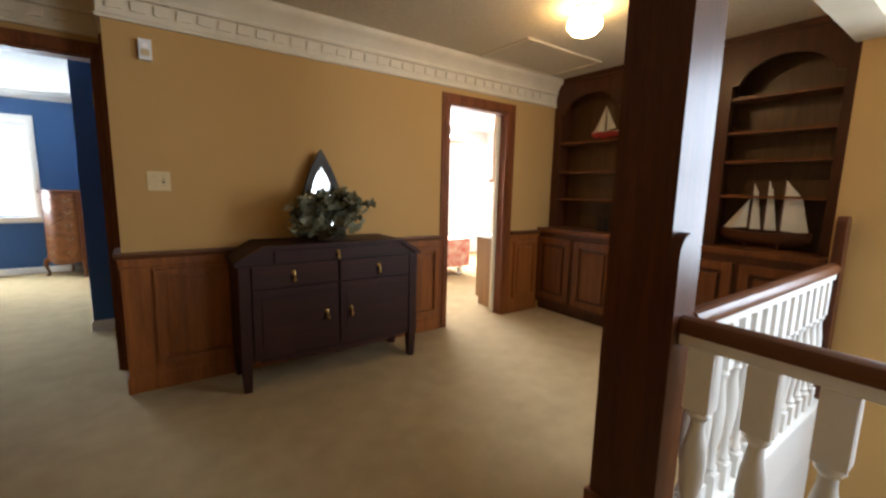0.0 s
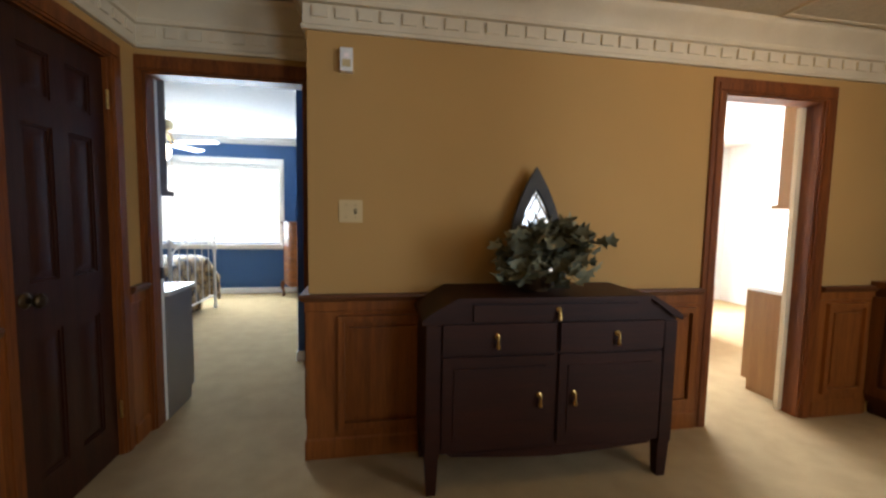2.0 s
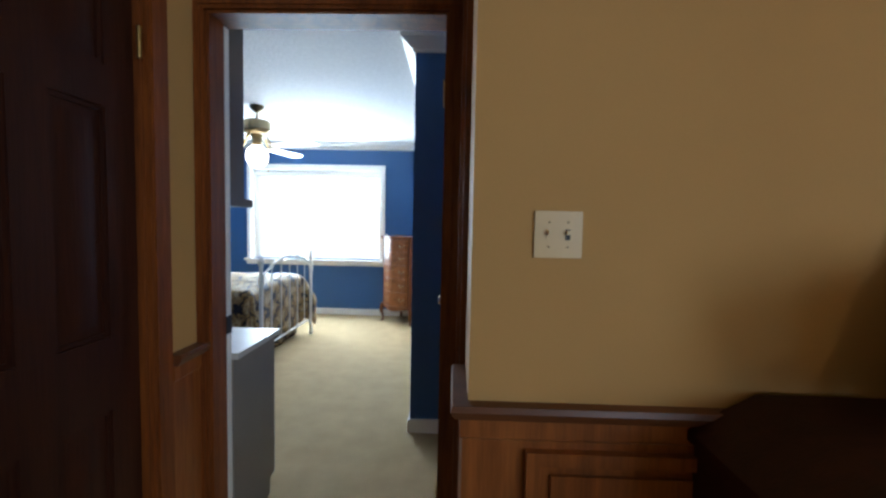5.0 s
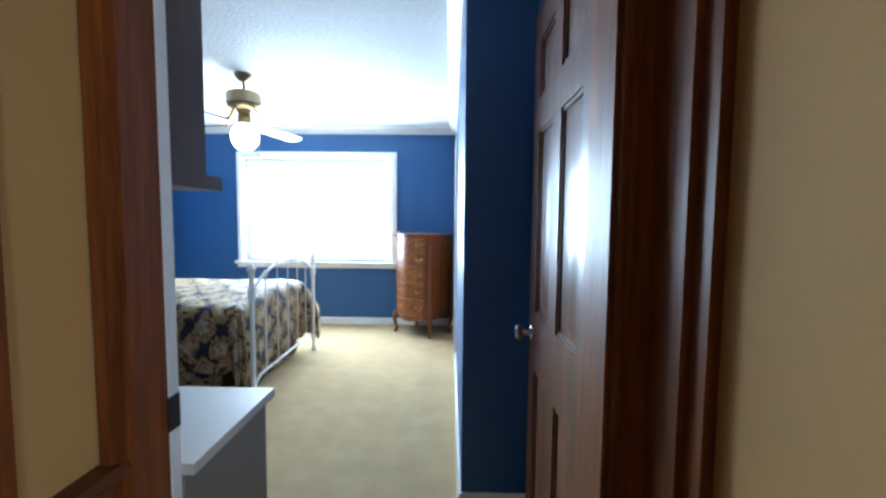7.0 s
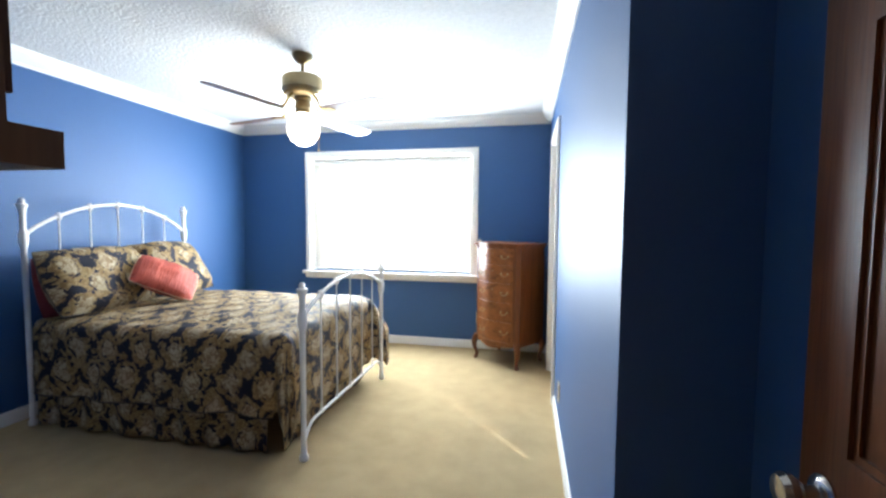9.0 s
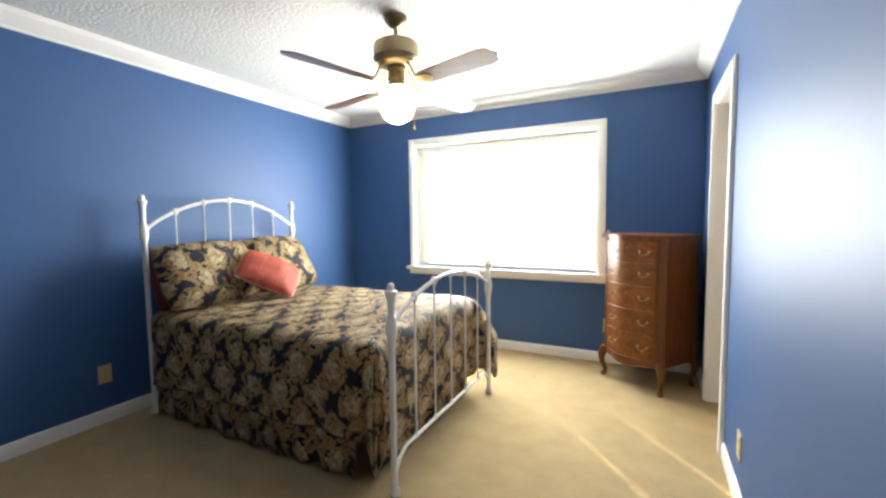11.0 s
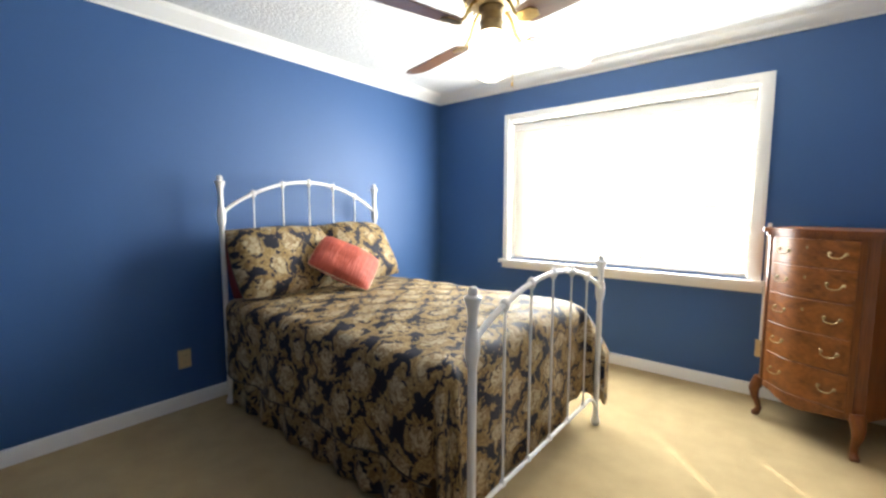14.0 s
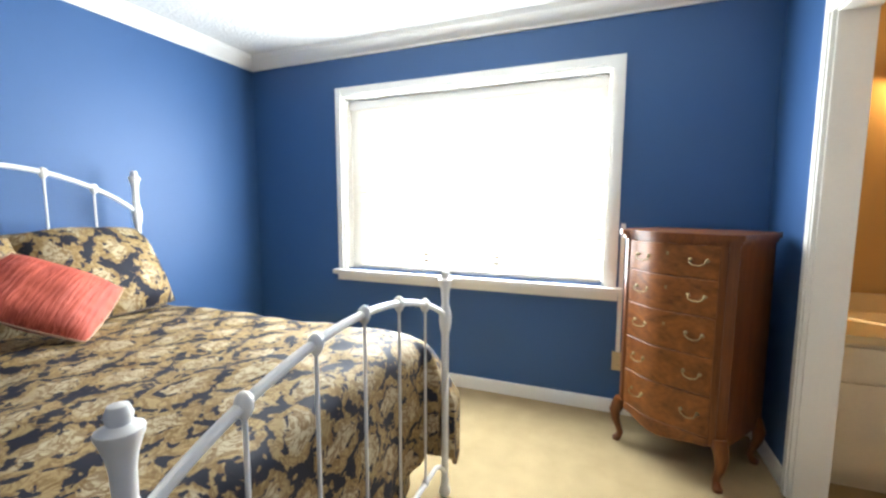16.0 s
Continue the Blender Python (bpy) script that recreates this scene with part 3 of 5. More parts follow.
w4 = thing("window_4", pose(2.15, -0.8, 0.85), "white framed window at the end of the stairwell", "window", kind="structure")
for b in ((0, 0, 0, 0.06, 0.1, 1.4), (1.24, 0, 0, 1.3, 0.1, 1.4), (0.06, 0, 0, 1.24, 0.1, 0.06), (0.06, 0, 1.34, 1.24, 0.1, 1.4)):
    part("window_frame", boxes(b, bev=0.004), M_WHITE, w4)

# ---------- column and railings ----------
col = thing("column", pose(1.555, 2.579, 0), "dark stained square wood column at the stairwell corner", "column", kind="structure")
part("shaft", boxes((0, 0, 0, 0.22, 0.22, CEIL - 0.002), bev=0.004), M_COLUMN, col)
part("column_base", boxes((-0.015, 0.001, 0, 0.235, 0.235, 0.11), bev=0.006), M_TRIMWOOD, col)


def newel(name, m, w, d, h):
    t = thing(name, m, "dark wood newel post with a rounded top", "newel post")
    out = [(0, 0), (w, 0), (w, h - w / 2)] + [(w / 2 + w / 2 * math.cos(a), h - w / 2 + w / 2 * math.sin(a)) for a in [math.pi * i / 12 for i in range(1, 12)]] + [(0, h - w / 2)]
    bm = prism(out, Matrix.Rotation(radians(90), 4, "X"), d)
    bevel(bm, 0.004, 1, 60)
    part("post", bm, M_COLUMN, t)
    return t


newel("newel_post", pose(1.53, 2.576, 0), 0.145, 0.038, 1.165)
newel("newel_post", pose(3.54, 2.57, 0), 0.10, 0.05, 1.18)
HRAIL = [(-0.03, 0.0), (0.03, 0.0), (0.034, 0.012), (0.034, 0.03), (0.026, 0.048), (0.010, 0.056), (-0.010, 0.056), (-0.026, 0.048), (-0.034, 0.03), (-0.034, 0.012)]
bal_prof = [(0.021, 0.0), (0.021, 0.14), (0.018, 0.15), (0.026, 0.165), (0.018, 0.18), (0.014, 0.20), (0.018, 0.26), (0.026, 0.34), (0.029, 0.41), (0.026, 0.47), (0.017, 0.53), (0.016, 0.56), (0.027, 0.58), (0.017, 0.60), (0.016, 0.62), (0.025, 0.64), (0.025, 0.65)]


def baluster_mesh(k):
    """A turned baluster with square blocks at both ends; k widens it."""
    bal = lathe([(r * k, z) for r, z in bal_prof], 14)
    q = 0.028 * k
    bx = boxes((-q, -q, 0.60, q, q, 0.80), (-q, -q, 0.0, q, q, 0.14), bev=0.003)
    tmp = bpy.data.meshes.new("tmp")
    bx.to_mesh(tmp)
    bx.free()
    bal.from_mesh(tmp)
    bpy.data.meshes.remove(tmp)
    return finish("baluster", bal, M_WHITE)


BALUSTERS = {False: baluster_mesh(1.32), True: baluster_mesh(1.0)}
for nm, m, L, white in (("railing", pose(1.60, 2.535, 0, 0, 0, -90), 3.2, False), ("railing", pose(1.676, 2.552, 0), 1.862, True)):
    r = thing(nm, m, "stair railing with dark handrail and white turned balusters", "railing", "stair railings")
    bm = bmesh.new()
    vs = [[bm.verts.new((x, o, 0.838 + z)) for o, z in HRAIL] for x in (0.0, L)]
    k = len(HRAIL)
    for j in range(k):
        bm.faces.new((vs[0][j], vs[0][(j + 1) % k], vs[1][(j + 1) % k], vs[1][j]))
    bm.faces.new(vs[0])
    bm.faces.new(list(reversed(vs[1])))
    part("handrail", bm, M_WAINSCOT_X, r)
    part("subrail", boxes((0, -0.022, 0.80, L, 0.022, 0.837), bev=0.003), M_WHITE, r)
    part("shoe_rail", boxes((0, -0.055, 0.0, L, 0.055, 0.03), bev=0.004), M_WHITE, r)
    n = int((L - 0.1) / (0.125 if white else 0.16))
    for i in range(n):
        ob = new("baluster", BALUSTERS[white])
        ob.parent = r
        ob.matrix_basis = Matrix.Translation(((0.10 if white else 0.075) + i * (0.125 if white else 0.16), 0, 0.0))
structure("fascia", boxes((SX + 0.001, SY - 0.02, -0.27, 3.65, SY, 0.012), (SX, -0.69, -0.27, SX + 0.018, SY - 0.02, 0.012)), M_WHITE, "white painted stairwell edge board", "trim")

# ---------- built-in bookcase ----------
bk = thing("bookcase", pose(0, 0, 0), "tall dark wood built-in bookcase with arched bays over panelled cupboards", "bookcase")
FX, UX, KX = 3.64, 3.80, 4.045
YR, YL = 2.603, 4.965
part("base_cabinet", boxes((FX, YR, 0.09, KX, YL, 0.86), (FX + 0.05, YR, 0, KX, YL, 0.09)), M_BOOK, bk)
part("counter", boxes((FX - 0.022, YR, 0.86, KX, YL, 0.90), bev=0.008), M_BOOKDOOR, bk)
part("back_panel", boxes((KX - 0.01, YR, 0.90, KX, YL, CEIL - 0.003)), M_BACK, bk)
stiles = [(YL - 0.08, YL), (4.09, 4.19), (3.31, 3.41), (YR, YR + 0.08)]
for a, b in stiles:
    part("stile", boxes((UX, a, 0.90, UX + 0.024, b, CEIL - 0.003), bev=0.003), M_BOOK, bk)
    c = (a + b) / 2
    c = min(max(c, YR + 0.012), YL - 0.012)
    part("divider", boxes((UX + 0.024, c - 0.011, 0.90, KX - 0.01, c + 0.011, CEIL - 0.003)), M_BOOK, bk)
bays = [(4.19, YL - 0.08), (3.41, 4.09), (YR + 0.08, 3.31)]
shelf_z = ((1.217, 1.50, 1.80), (1.345, 1.655, 1.97), (1.29, 1.55, 1.76, 2.01))
for (a, b), zs in zip(bays, shelf_z):
    n = 14
    arch = [(a, CEIL - 0.003), (a, 2.07)]
    w = b - a
    for i in range(n + 1):
        u = i / n
        s = math.sin(math.pi * u)
        z = 2.09 + 0.17 * (max(0.0, s) ** 0.8) if 0.10 < u < 0.90 else 2.09 + 0.02 * s
        arch.append((a + w * u, z))
    arch += [(b, 2.07), (b, CEIL - 0.003)]
    m = Matrix(((0, 0, 1), (1, 0, 0), (0, 1, 0))).to_4x4()
    m.translation = (UX + 0.001, 0, 0)
    part("arch_valance", prism(arch, m, 0.022), M_BOOK, bk)
    for z in zs:
        part("shelf", boxes((UX + 0.03, a - 0.03, z - 0.02, KX - 0.011, b + 0.03, z), bev=0.003), M_BOOKDOOR, bk)
part("cornice", boxes((UX - 0.02, YR, CEIL - 0.05, UX, YL - 0.105, CEIL - 0.003), bev=0.006), M_BOOK, bk)
for i in range(5):
    y0 = YR + 0.03 + i * 0.472
    y1 = y0 + 0.43
    dm = on_wall(FX, y1, 0.14, (-1, 0, 0))
    w, h = 0.43, 0.66
    bm = boxes((0, 0, 0, w, 0.065, 0.018), (0, h - 0.065, 0, w, h, 0.018), (0, 0.065, 0, 0.065, h - 0.065, 0.018), (w - 0.065, 0.065, 0, w, h - 0.065, 0.018), bev=0.003)
    bmesh.ops.transform(bm, matrix=dm, verts=bm.verts)
    cd = part("cupboard_door", bm, M_BOOKDOOR, bk)
    bm = boxes((0.095, 0.095, 0, w - 0.095, h - 0.095, 0.014), bev=0.009)
    bmesh.ops.transform(bm, matrix=dm, verts=bm.verts)
    part("raised_panel", bm, M_BOOKDOOR, cd)


# ---------- model ships ----------
M_SAIL = mat("sailcloth", (0.78, 0.75, 0.66), (0.68, 0.65, 0.56), 9, 0.85, bump=0.2, bscale=200)
M_RED = mat("red_lacquer", (0.42, 0.03, 0.025), (0.34, 0.02, 0.02), 9, 0.3)
M_HULL = wood("hull_wood", (0.14, 0.05, 0.02), (0.08, 0.03, 0.012), "Y")


def hull(L, w, h, bm=None):
    bm = bm or bmesh.new()
    rings = []
    n = 14
    for i in range(n + 1):
        u = -1 + 2 * i / n
        half = w / 2 * max(0.03, (1 - abs(u) ** 2.4)) ** 0.8
        sheer = 0.25 * h * u * u
        keel = h * (0.0 + 0.55 * abs(u) ** 3)
        rings.append([bm.verts.new((x, u * L / 2, z)) for x, z in ((-half, h + sheer), (-half * 0.9, h * 0.6 + keel * 0.4), (-half * 0.45, h * 0.15 + keel * 0.85), (0, keel), (half * 0.45, h * 0.15 + keel * 0.85), (half * 0.9, h * 0.6 + keel * 0.4), (half, h + sheer))])
    for a, b in zip(rings, rings[1:]):
        for j in range(6):
            bm.faces.new((a[j], a[j + 1], b[j + 1], b[j]))
        bm.faces.new((a[6], a[0], b[0], b[6]))
    bm.faces.new(rings[0])
    bm.faces.new(list(reversed(rings[-1])))
    return bm


def sail(pts, belly=0.02, n=8):
    """A curved sail over a triangle or quad of (y, z) corners."""
    a, b, c, d = [Vector((0, *p)) for p in (pts if len(pts) == 4 else (*pts, pts[2]))]
    bm = bmesh.new()
    g = [[None] * (n + 1) for _ in range(n + 1)]
    for i in range(n + 1):
        for j in range(n + 1):
            u, v = i / n, j / n
            p = (a * (1 - u) + b * u) * (1 - v) + (d * (1 - u) + c * u) * v
            p.x -= belly * math.sin(math.pi * u) * math.sin(math.pi * min(1, v * 0.8 + 0.1))
            g[i][j] = bm.verts.new(p)
    for i in range(n):
        for j in range(n):
            bm.faces.new((g[i][j], g[i + 1][j], g[i + 1][j + 1], g[i][j + 1]))
    bmesh.ops.remove_doubles(bm, verts=bm.verts, dist=1e-5)
    bmesh.ops.solidify(bm, geom=bm.faces[:], thickness=0.0015)
    return bm


def sailboat(m, label, L, hh, hull_mat, masts, sails, stripe=None):
    t = thing("model_sailboat", m, label, "model ship", "model ships on the bookcase")
    st = part("stand", boxes((-0.03, -L * 0.2, 0, 0.03, -L * 0.2 + 0.012, hh * 0.5), (-0.03, L * 0.2 - 0.012, 0, 0.03, L * 0.2, hh * 0.5), (-0.012, -L * 0.2, 0, 0.012, L * 0.2, 0.008), bev=0.002), M_HULL, t)
    bm = hull(L, L * 0.2, hh)
    bmesh.ops.translate(bm, vec=(0, 0, 0.02), verts=bm.verts)
    hb = part("hull", bm, hull_mat, t)
    if stripe:
        bm = hull(L * 1.004, L * 0.204, hh * 0.4)
        bmesh.ops.translate(bm, vec=(0, 0, 0.022 + hh * 0.62), verts=bm.verts)
        part("gunwale", bm, stripe, hb)
    for y, z in masts:
        part("mast", tube([(0, y, hh), (0, y, z)], 0.004, 8, radii=[0.005, 0.0025]), M_HULL, t)
    for s in sails:
        part("sail", sail(s), M_SAIL, t)
    return t


sailboat(pose(3.93, 4.43, 1.80), "small sailboat model with red hull on a bookcase shelf", 0.30, 0.06, M_RED, [(0.0, 0.34)], [[(0.012, 0.09), (0.13, 0.09), (0.005, 0.33)], [(-0.012, 0.09), (-0.11, 0.11), (-0.005, 0.31)]], M_SAIL)
sailboat(pose(3.92, 3.85, 0.90), "tall model sailboat with cream sails and brown hull", 0.50, 0.09, M_HULL, [(-0.02, 0.62)], [[(-0.035, 0.14), (-0.235, 0.14), (-0.03, 0.61)], [(-0.005, 0.15), (0.22, 0.15), (-0.01, 0.50)]])
sailboat(pose(3.90, 3.03, 0.90), "three-masted model schooner with cream sails", 0.56, 0.10, M_HULL, [(0.10, 0.50), (0.01, 0.52), (-0.09, 0.52)],
         [[(0.11, 0.15), (0.27, 0.13), (0.11, 0.36)], [(0.09, 0.14), (0.02, 0.14), (0.06, 0.42), (0.09, 0.48)], [(0.0, 0.14), (-0.075, 0.14), (-0.03, 0.43), (0.0, 0.50)], [(-0.10, 0.14), (-0.26, 0.13), (-0.20, 0.38), (-0.10, 0.50)]])
for y in (4.42, 4.35):
    b = thing("bookend", pose(3.93, y, 0.90), "small dark metal bookend on the bookcase counter", "bookend", "bookends")
    part("body", lathe([(0.03, 0), (0.032, 0.012), (0.018, 0.02), (0.022, 0.06), (0.014, 0.10), (0.018, 0.12), (0.006, 0.14)], 12), M_DARK, b)

# ---------- sideboard ----------
sb = thing("sideboard", pose(1.205, 4.56, 0, 0, 0, -1.2), "dark mahogany sideboard with sloped shoulders and brass drop pulls", "sideboard")
W, D, SH, TZ = 0.612, 0.376, 0.468, 0.902
XZ = Matrix.Rotation(radians(90), 4, "X")


def shouldered(half, shoulder, bottom, eaves, crown_z):
    """Front elevation with a flat top falling away at both ends."""
    return [(-half, bottom), (half, bottom), (half, eaves), (half - 0.03, eaves + 0.022), (shoulder, crown_z), (-shoulder, crown_z), (-half + 0.03, eaves + 0.022), (-half, eaves)]


def edge_strip(grow, t):
    """The moulded slab that follows the shouldered top."""
    hi = [(W + grow, 0.822), (W + grow - 0.03, 0.848), (SH + 0.004, TZ + t), (-SH - 0.004, TZ + t), (-W - grow + 0.03, 0.848), (-W - grow, 0.822)]
    lo = [(-W - grow, 0.800), (-W + 0.03, 0.822), (-SH, TZ), (SH, TZ), (W - 0.03, 0.822), (W + grow, 0.800)]
    return hi + lo


part("carcass", bevel(prism(shouldered(W, SH, 0.20, 0.80, TZ), Matrix.Translation((0, D, 0)) @ XZ, D), 0.004, 1), M_SIDEBOARD, sb)
part("top", bevel(prism(edge_strip(0.018, 0.018), Matrix.Translation((0, D, 0)) @ XZ, D + 0.024), 0.005, 2, 25), M_SIDEBOARD, sb)
for x in (-1, 1):
    for y in (0.028, D - 0.035):
        leg = lathe([(0.026, 0.0), (0.028, 0.012), (0.033, 0.10), (0.038, 0.20)], 4, m=Matrix.Translation((x * (W - 0.032), y, 0)) @ Matrix.Rotation(radians(45), 4, "Z") @ Matrix.Diagonal((1.15, 1.15, 1, 1)))
        part("leg", leg, M_SIDEBOARD, sb)
    dr = part("drawer", boxes((x * 0.012, -0.018, 0.665, x * (W - 0.075), 0.004, 0.800), bev=0.006), M_SIDEBOARD, sb)
    door = part("cupboard_door", boxes((x * 0.012, -0.013, 0.225, x * (W - 0.075), 0.004, 0.650), bev=0.005), M_SIDEBOARD, sb)
    part("door_field", boxes((x * 0.055, -0.018, 0.275, x * (W - 0.125), -0.013, 0.60), bev=0.004), M_SIDEBOARD, door)
    part("corner_post", boxes((x * (W - 0.065), -0.012, 0.19, x * (W - 0.002), 0.004, 0.795), bev=0.008, seg=3), M_SIDEBOARD, sb)
    for px, pz, par, py in ((x * 0.292, 0.745, dr, -0.018), (x * 0.085, 0.465, door, -0.018)):
        pb = lathe([(0.013, 0), (0.013, 0.004), (0.005, 0.008), (0.004, 0.016), (0.008, 0.02), (0.001, 0.024)], 12, m=Matrix.Translation((px, py, pz)) @ XZ)
        part("pull_plate", pb, M_BRASS, par, "brass pull plate")
        part("drop_pull", lathe([(0.002, 0.0), (0.006, -0.008), (0.0055, -0.02), (0.011, -0.044), (0.008, -0.052), (0.001, -0.056)], 10, m=Matrix.Translation((px, py - 0.02, pz))), M_BRASS, par, "brass drop pull")
fr = part("frieze_drawer", prism([(-0.40, 0.812), (0.40, 0.812), (0.40, 0.885), (-0.40, 0.885)], Matrix.Translation((0, 0.002, 0)) @ XZ, 0.012), M_SIDEBOARD, sb)
part("pull_plate", lathe([(0.013, 0), (0.013, 0.004), (0.005, 0.008), (0.001, 0.016)], 12, m=Matrix.Translation((0.0, -0.010, 0.86)) @ XZ), M_BRASS, fr, "brass pull plate")
part("drop_pull", lathe([(0.002, 0.0), (0.006, -0.008), (0.011, -0.044), (0.001, -0.056)], 10, m=Matrix.Translation((0.0, -0.026, 0.86))), M_BRASS, fr, "brass drop pull")
part("apron", bevel(prism([(-W + 0.1, 0.20), (-W + 0.12, 0.185), (-0.2, 0.165), (0, 0.155), (0.2, 0.165), (W - 0.12, 0.185), (W - 0.1, 0.20)], Matrix.Translation((0, 0.012, 0)) @ XZ, 0.016), 0.002, 1), M_SIDEBOARD, sb)

# gothic mirror leaning on the wall
gm = thing("gothic_mirror", pose(1.222, 4.885, 0.922, -3.5, 0, 0), "pointed gothic arch mirror with dark frame and leaded diamond panes", "mirror")


def gothic(half, base, spring, n=10):
    R = 6.2 * half
    pts = [(-half, base), (half, base), (half, spring)]
    cx = half - R
    end = math.acos((R - half) / R)
    right = [(cx + R * math.cos(end * i / n), spring + R * math.sin(end * i / n)) for i in range(1, n + 1)]
    pts += right
    pts += [(-x, y) for x, y in reversed(right[:-1])]
    pts.append((-half, spring))
    return pts


up = Matrix.Rotation(radians(90), 4, "X")
outer, inner = gothic(0.168, 0.0, 0.057), gothic(0.122, 0.04, 0.097)
bm = bmesh.new()
n = len(outer)
# frame ring between both outlines
A = [[bm.verts.new(up @ Vector((u, v, d))) for u, v in o] for o, d in ((outer, 0.0), (outer, 0.028), (inner, 0.028), (inner, 0.0))]
for k in range(4):
    a, b = A[k], A[(k + 1) % 4]
    for i in range(n):
        bm.faces.new((a[i], a[(i + 1) % n], b[(i + 1) % n], b[i]))
part("frame", bevel(bm, 0.004, 1, 50), mat("weathered_frame", (0.045, 0.040, 0.032), (0.022, 0.019, 0.016), 9, 0.6, bump=0.2, bscale=60), gm)
M_MIRROR = mat("old_mirror", (0.90, 0.90, 0.88), (0.84, 0.84, 0.82), 5, 0.16, 1.0)
part("mirror_glass", prism(inner, up @ Matrix.Translation((0, 0, 0.006)), 0.006), M_MIRROR, gm)
for s in (-1, 1):
    for k in range(-4, 9):
        c = k * 0.105
        seg = []
        for i in range(25):
            u = -0.125 + 0.25 * i / 24
            v = c + s * u * 1.75 + 0.05
            R, cx = 6.2 * 0.122, 0.122 - 6.2 * 0.122
            inside = 0.04 < v and abs(u) < 0.12 and (v < 0.097 or (abs(u) - cx) ** 2 + (v - 0.097) ** 2 < R * R)
            if inside:
                seg.append(up @ Vector((u, v, 0.014)))
        if len(seg) > 2:
            part("lead_bar", tube([seg[0], seg[-1]], 0.0035, 6), M_DARK, gm)

# ivy
M_LEAF = bpy.data.materials.new("ivy_leaf")
M_LEAF.use_nodes = True
nt = M_LEAF.node_tree
lp = nt.nodes["Principled BSDF"]
oi = nt.nodes.new("ShaderNodeObjectInfo")
tc = nt.nodes.new("ShaderNodeTexCoord")
ln = nt.nodes.new("ShaderNodeTexNoise")
ln.inputs["Scale"].default_value = 45
nt.links.new(tc.outputs["Object"], ln.inputs["Vector"])
add = nt.nodes.new("ShaderNodeMath")
add.operation = "MULTIPLY_ADD"
add.inputs[1].default_value, add.inputs[2].default_value = 0.6, -0.05
nt.links.new(oi.outputs["Random"], add.inputs[0])
ad2 = nt.nodes.new("ShaderNodeMath")
nt.links.new(add.outputs[0], ad2.inputs[0])
ml = nt.nodes.new("ShaderNodeMath")
ml.operation = "MULTIPLY"
ml.inputs[1].default_value = 0.45
nt.links.new(ln.outputs[0], ml.inputs[0])
nt.links.new(ml.outputs[0], ad2.inputs[1])
lr = nt.nodes.new("ShaderNodeValToRGB")
lr.color_ramp.elements[0].position, lr.color_ramp.elements[1].position = 0.15, 0.8
lr.color_ramp.elements[0].color, lr.color_ramp.elements[1].color = (0.034, 0.038, 0.018, 1), (0.33, 0.32, 0.20, 1)
nt.links.new(ad2.outputs[0], lr.inputs[0])
nt.links.new(lr.outputs[0], lp.inputs["Base Color"])
lp.inputs["Roughness"].default_value = 0.55


def leaf_mesh(k):
    rnd = random.Random(k)
    out = [(0, 0), (0.30, -0.10), (0.62, 0.05), (0.42, 0.30), (0.56, 0.62), (0.24, 0.62), (0.0, 1.05), (-0.24, 0.62), (-0.56, 0.62), (-0.42, 0.30), (-0.62, 0.05), (-0.30, -0.10)]
    out = [(x * rnd.uniform(0.88, 1.12), y * rnd.uniform(0.9, 1.1)) for x, y in out]
    bm = bmesh.new()
    curl = rnd.uniform(-0.5, -0.15)
    vs = [bm.verts.new((x * 0.05, y * 0.05, 0.05 * (abs(x) * 0.35 + curl * y * y * 0.6))) for x, y in out]
    c = bm.verts.new((0, 0.35 * 0.05, -0.002))
    for i in range(len(vs)):
        bm.faces.new((c, vs[i], vs[(i + 1) % len(vs)]))
    return finish("leaf", bm, M_LEAF)


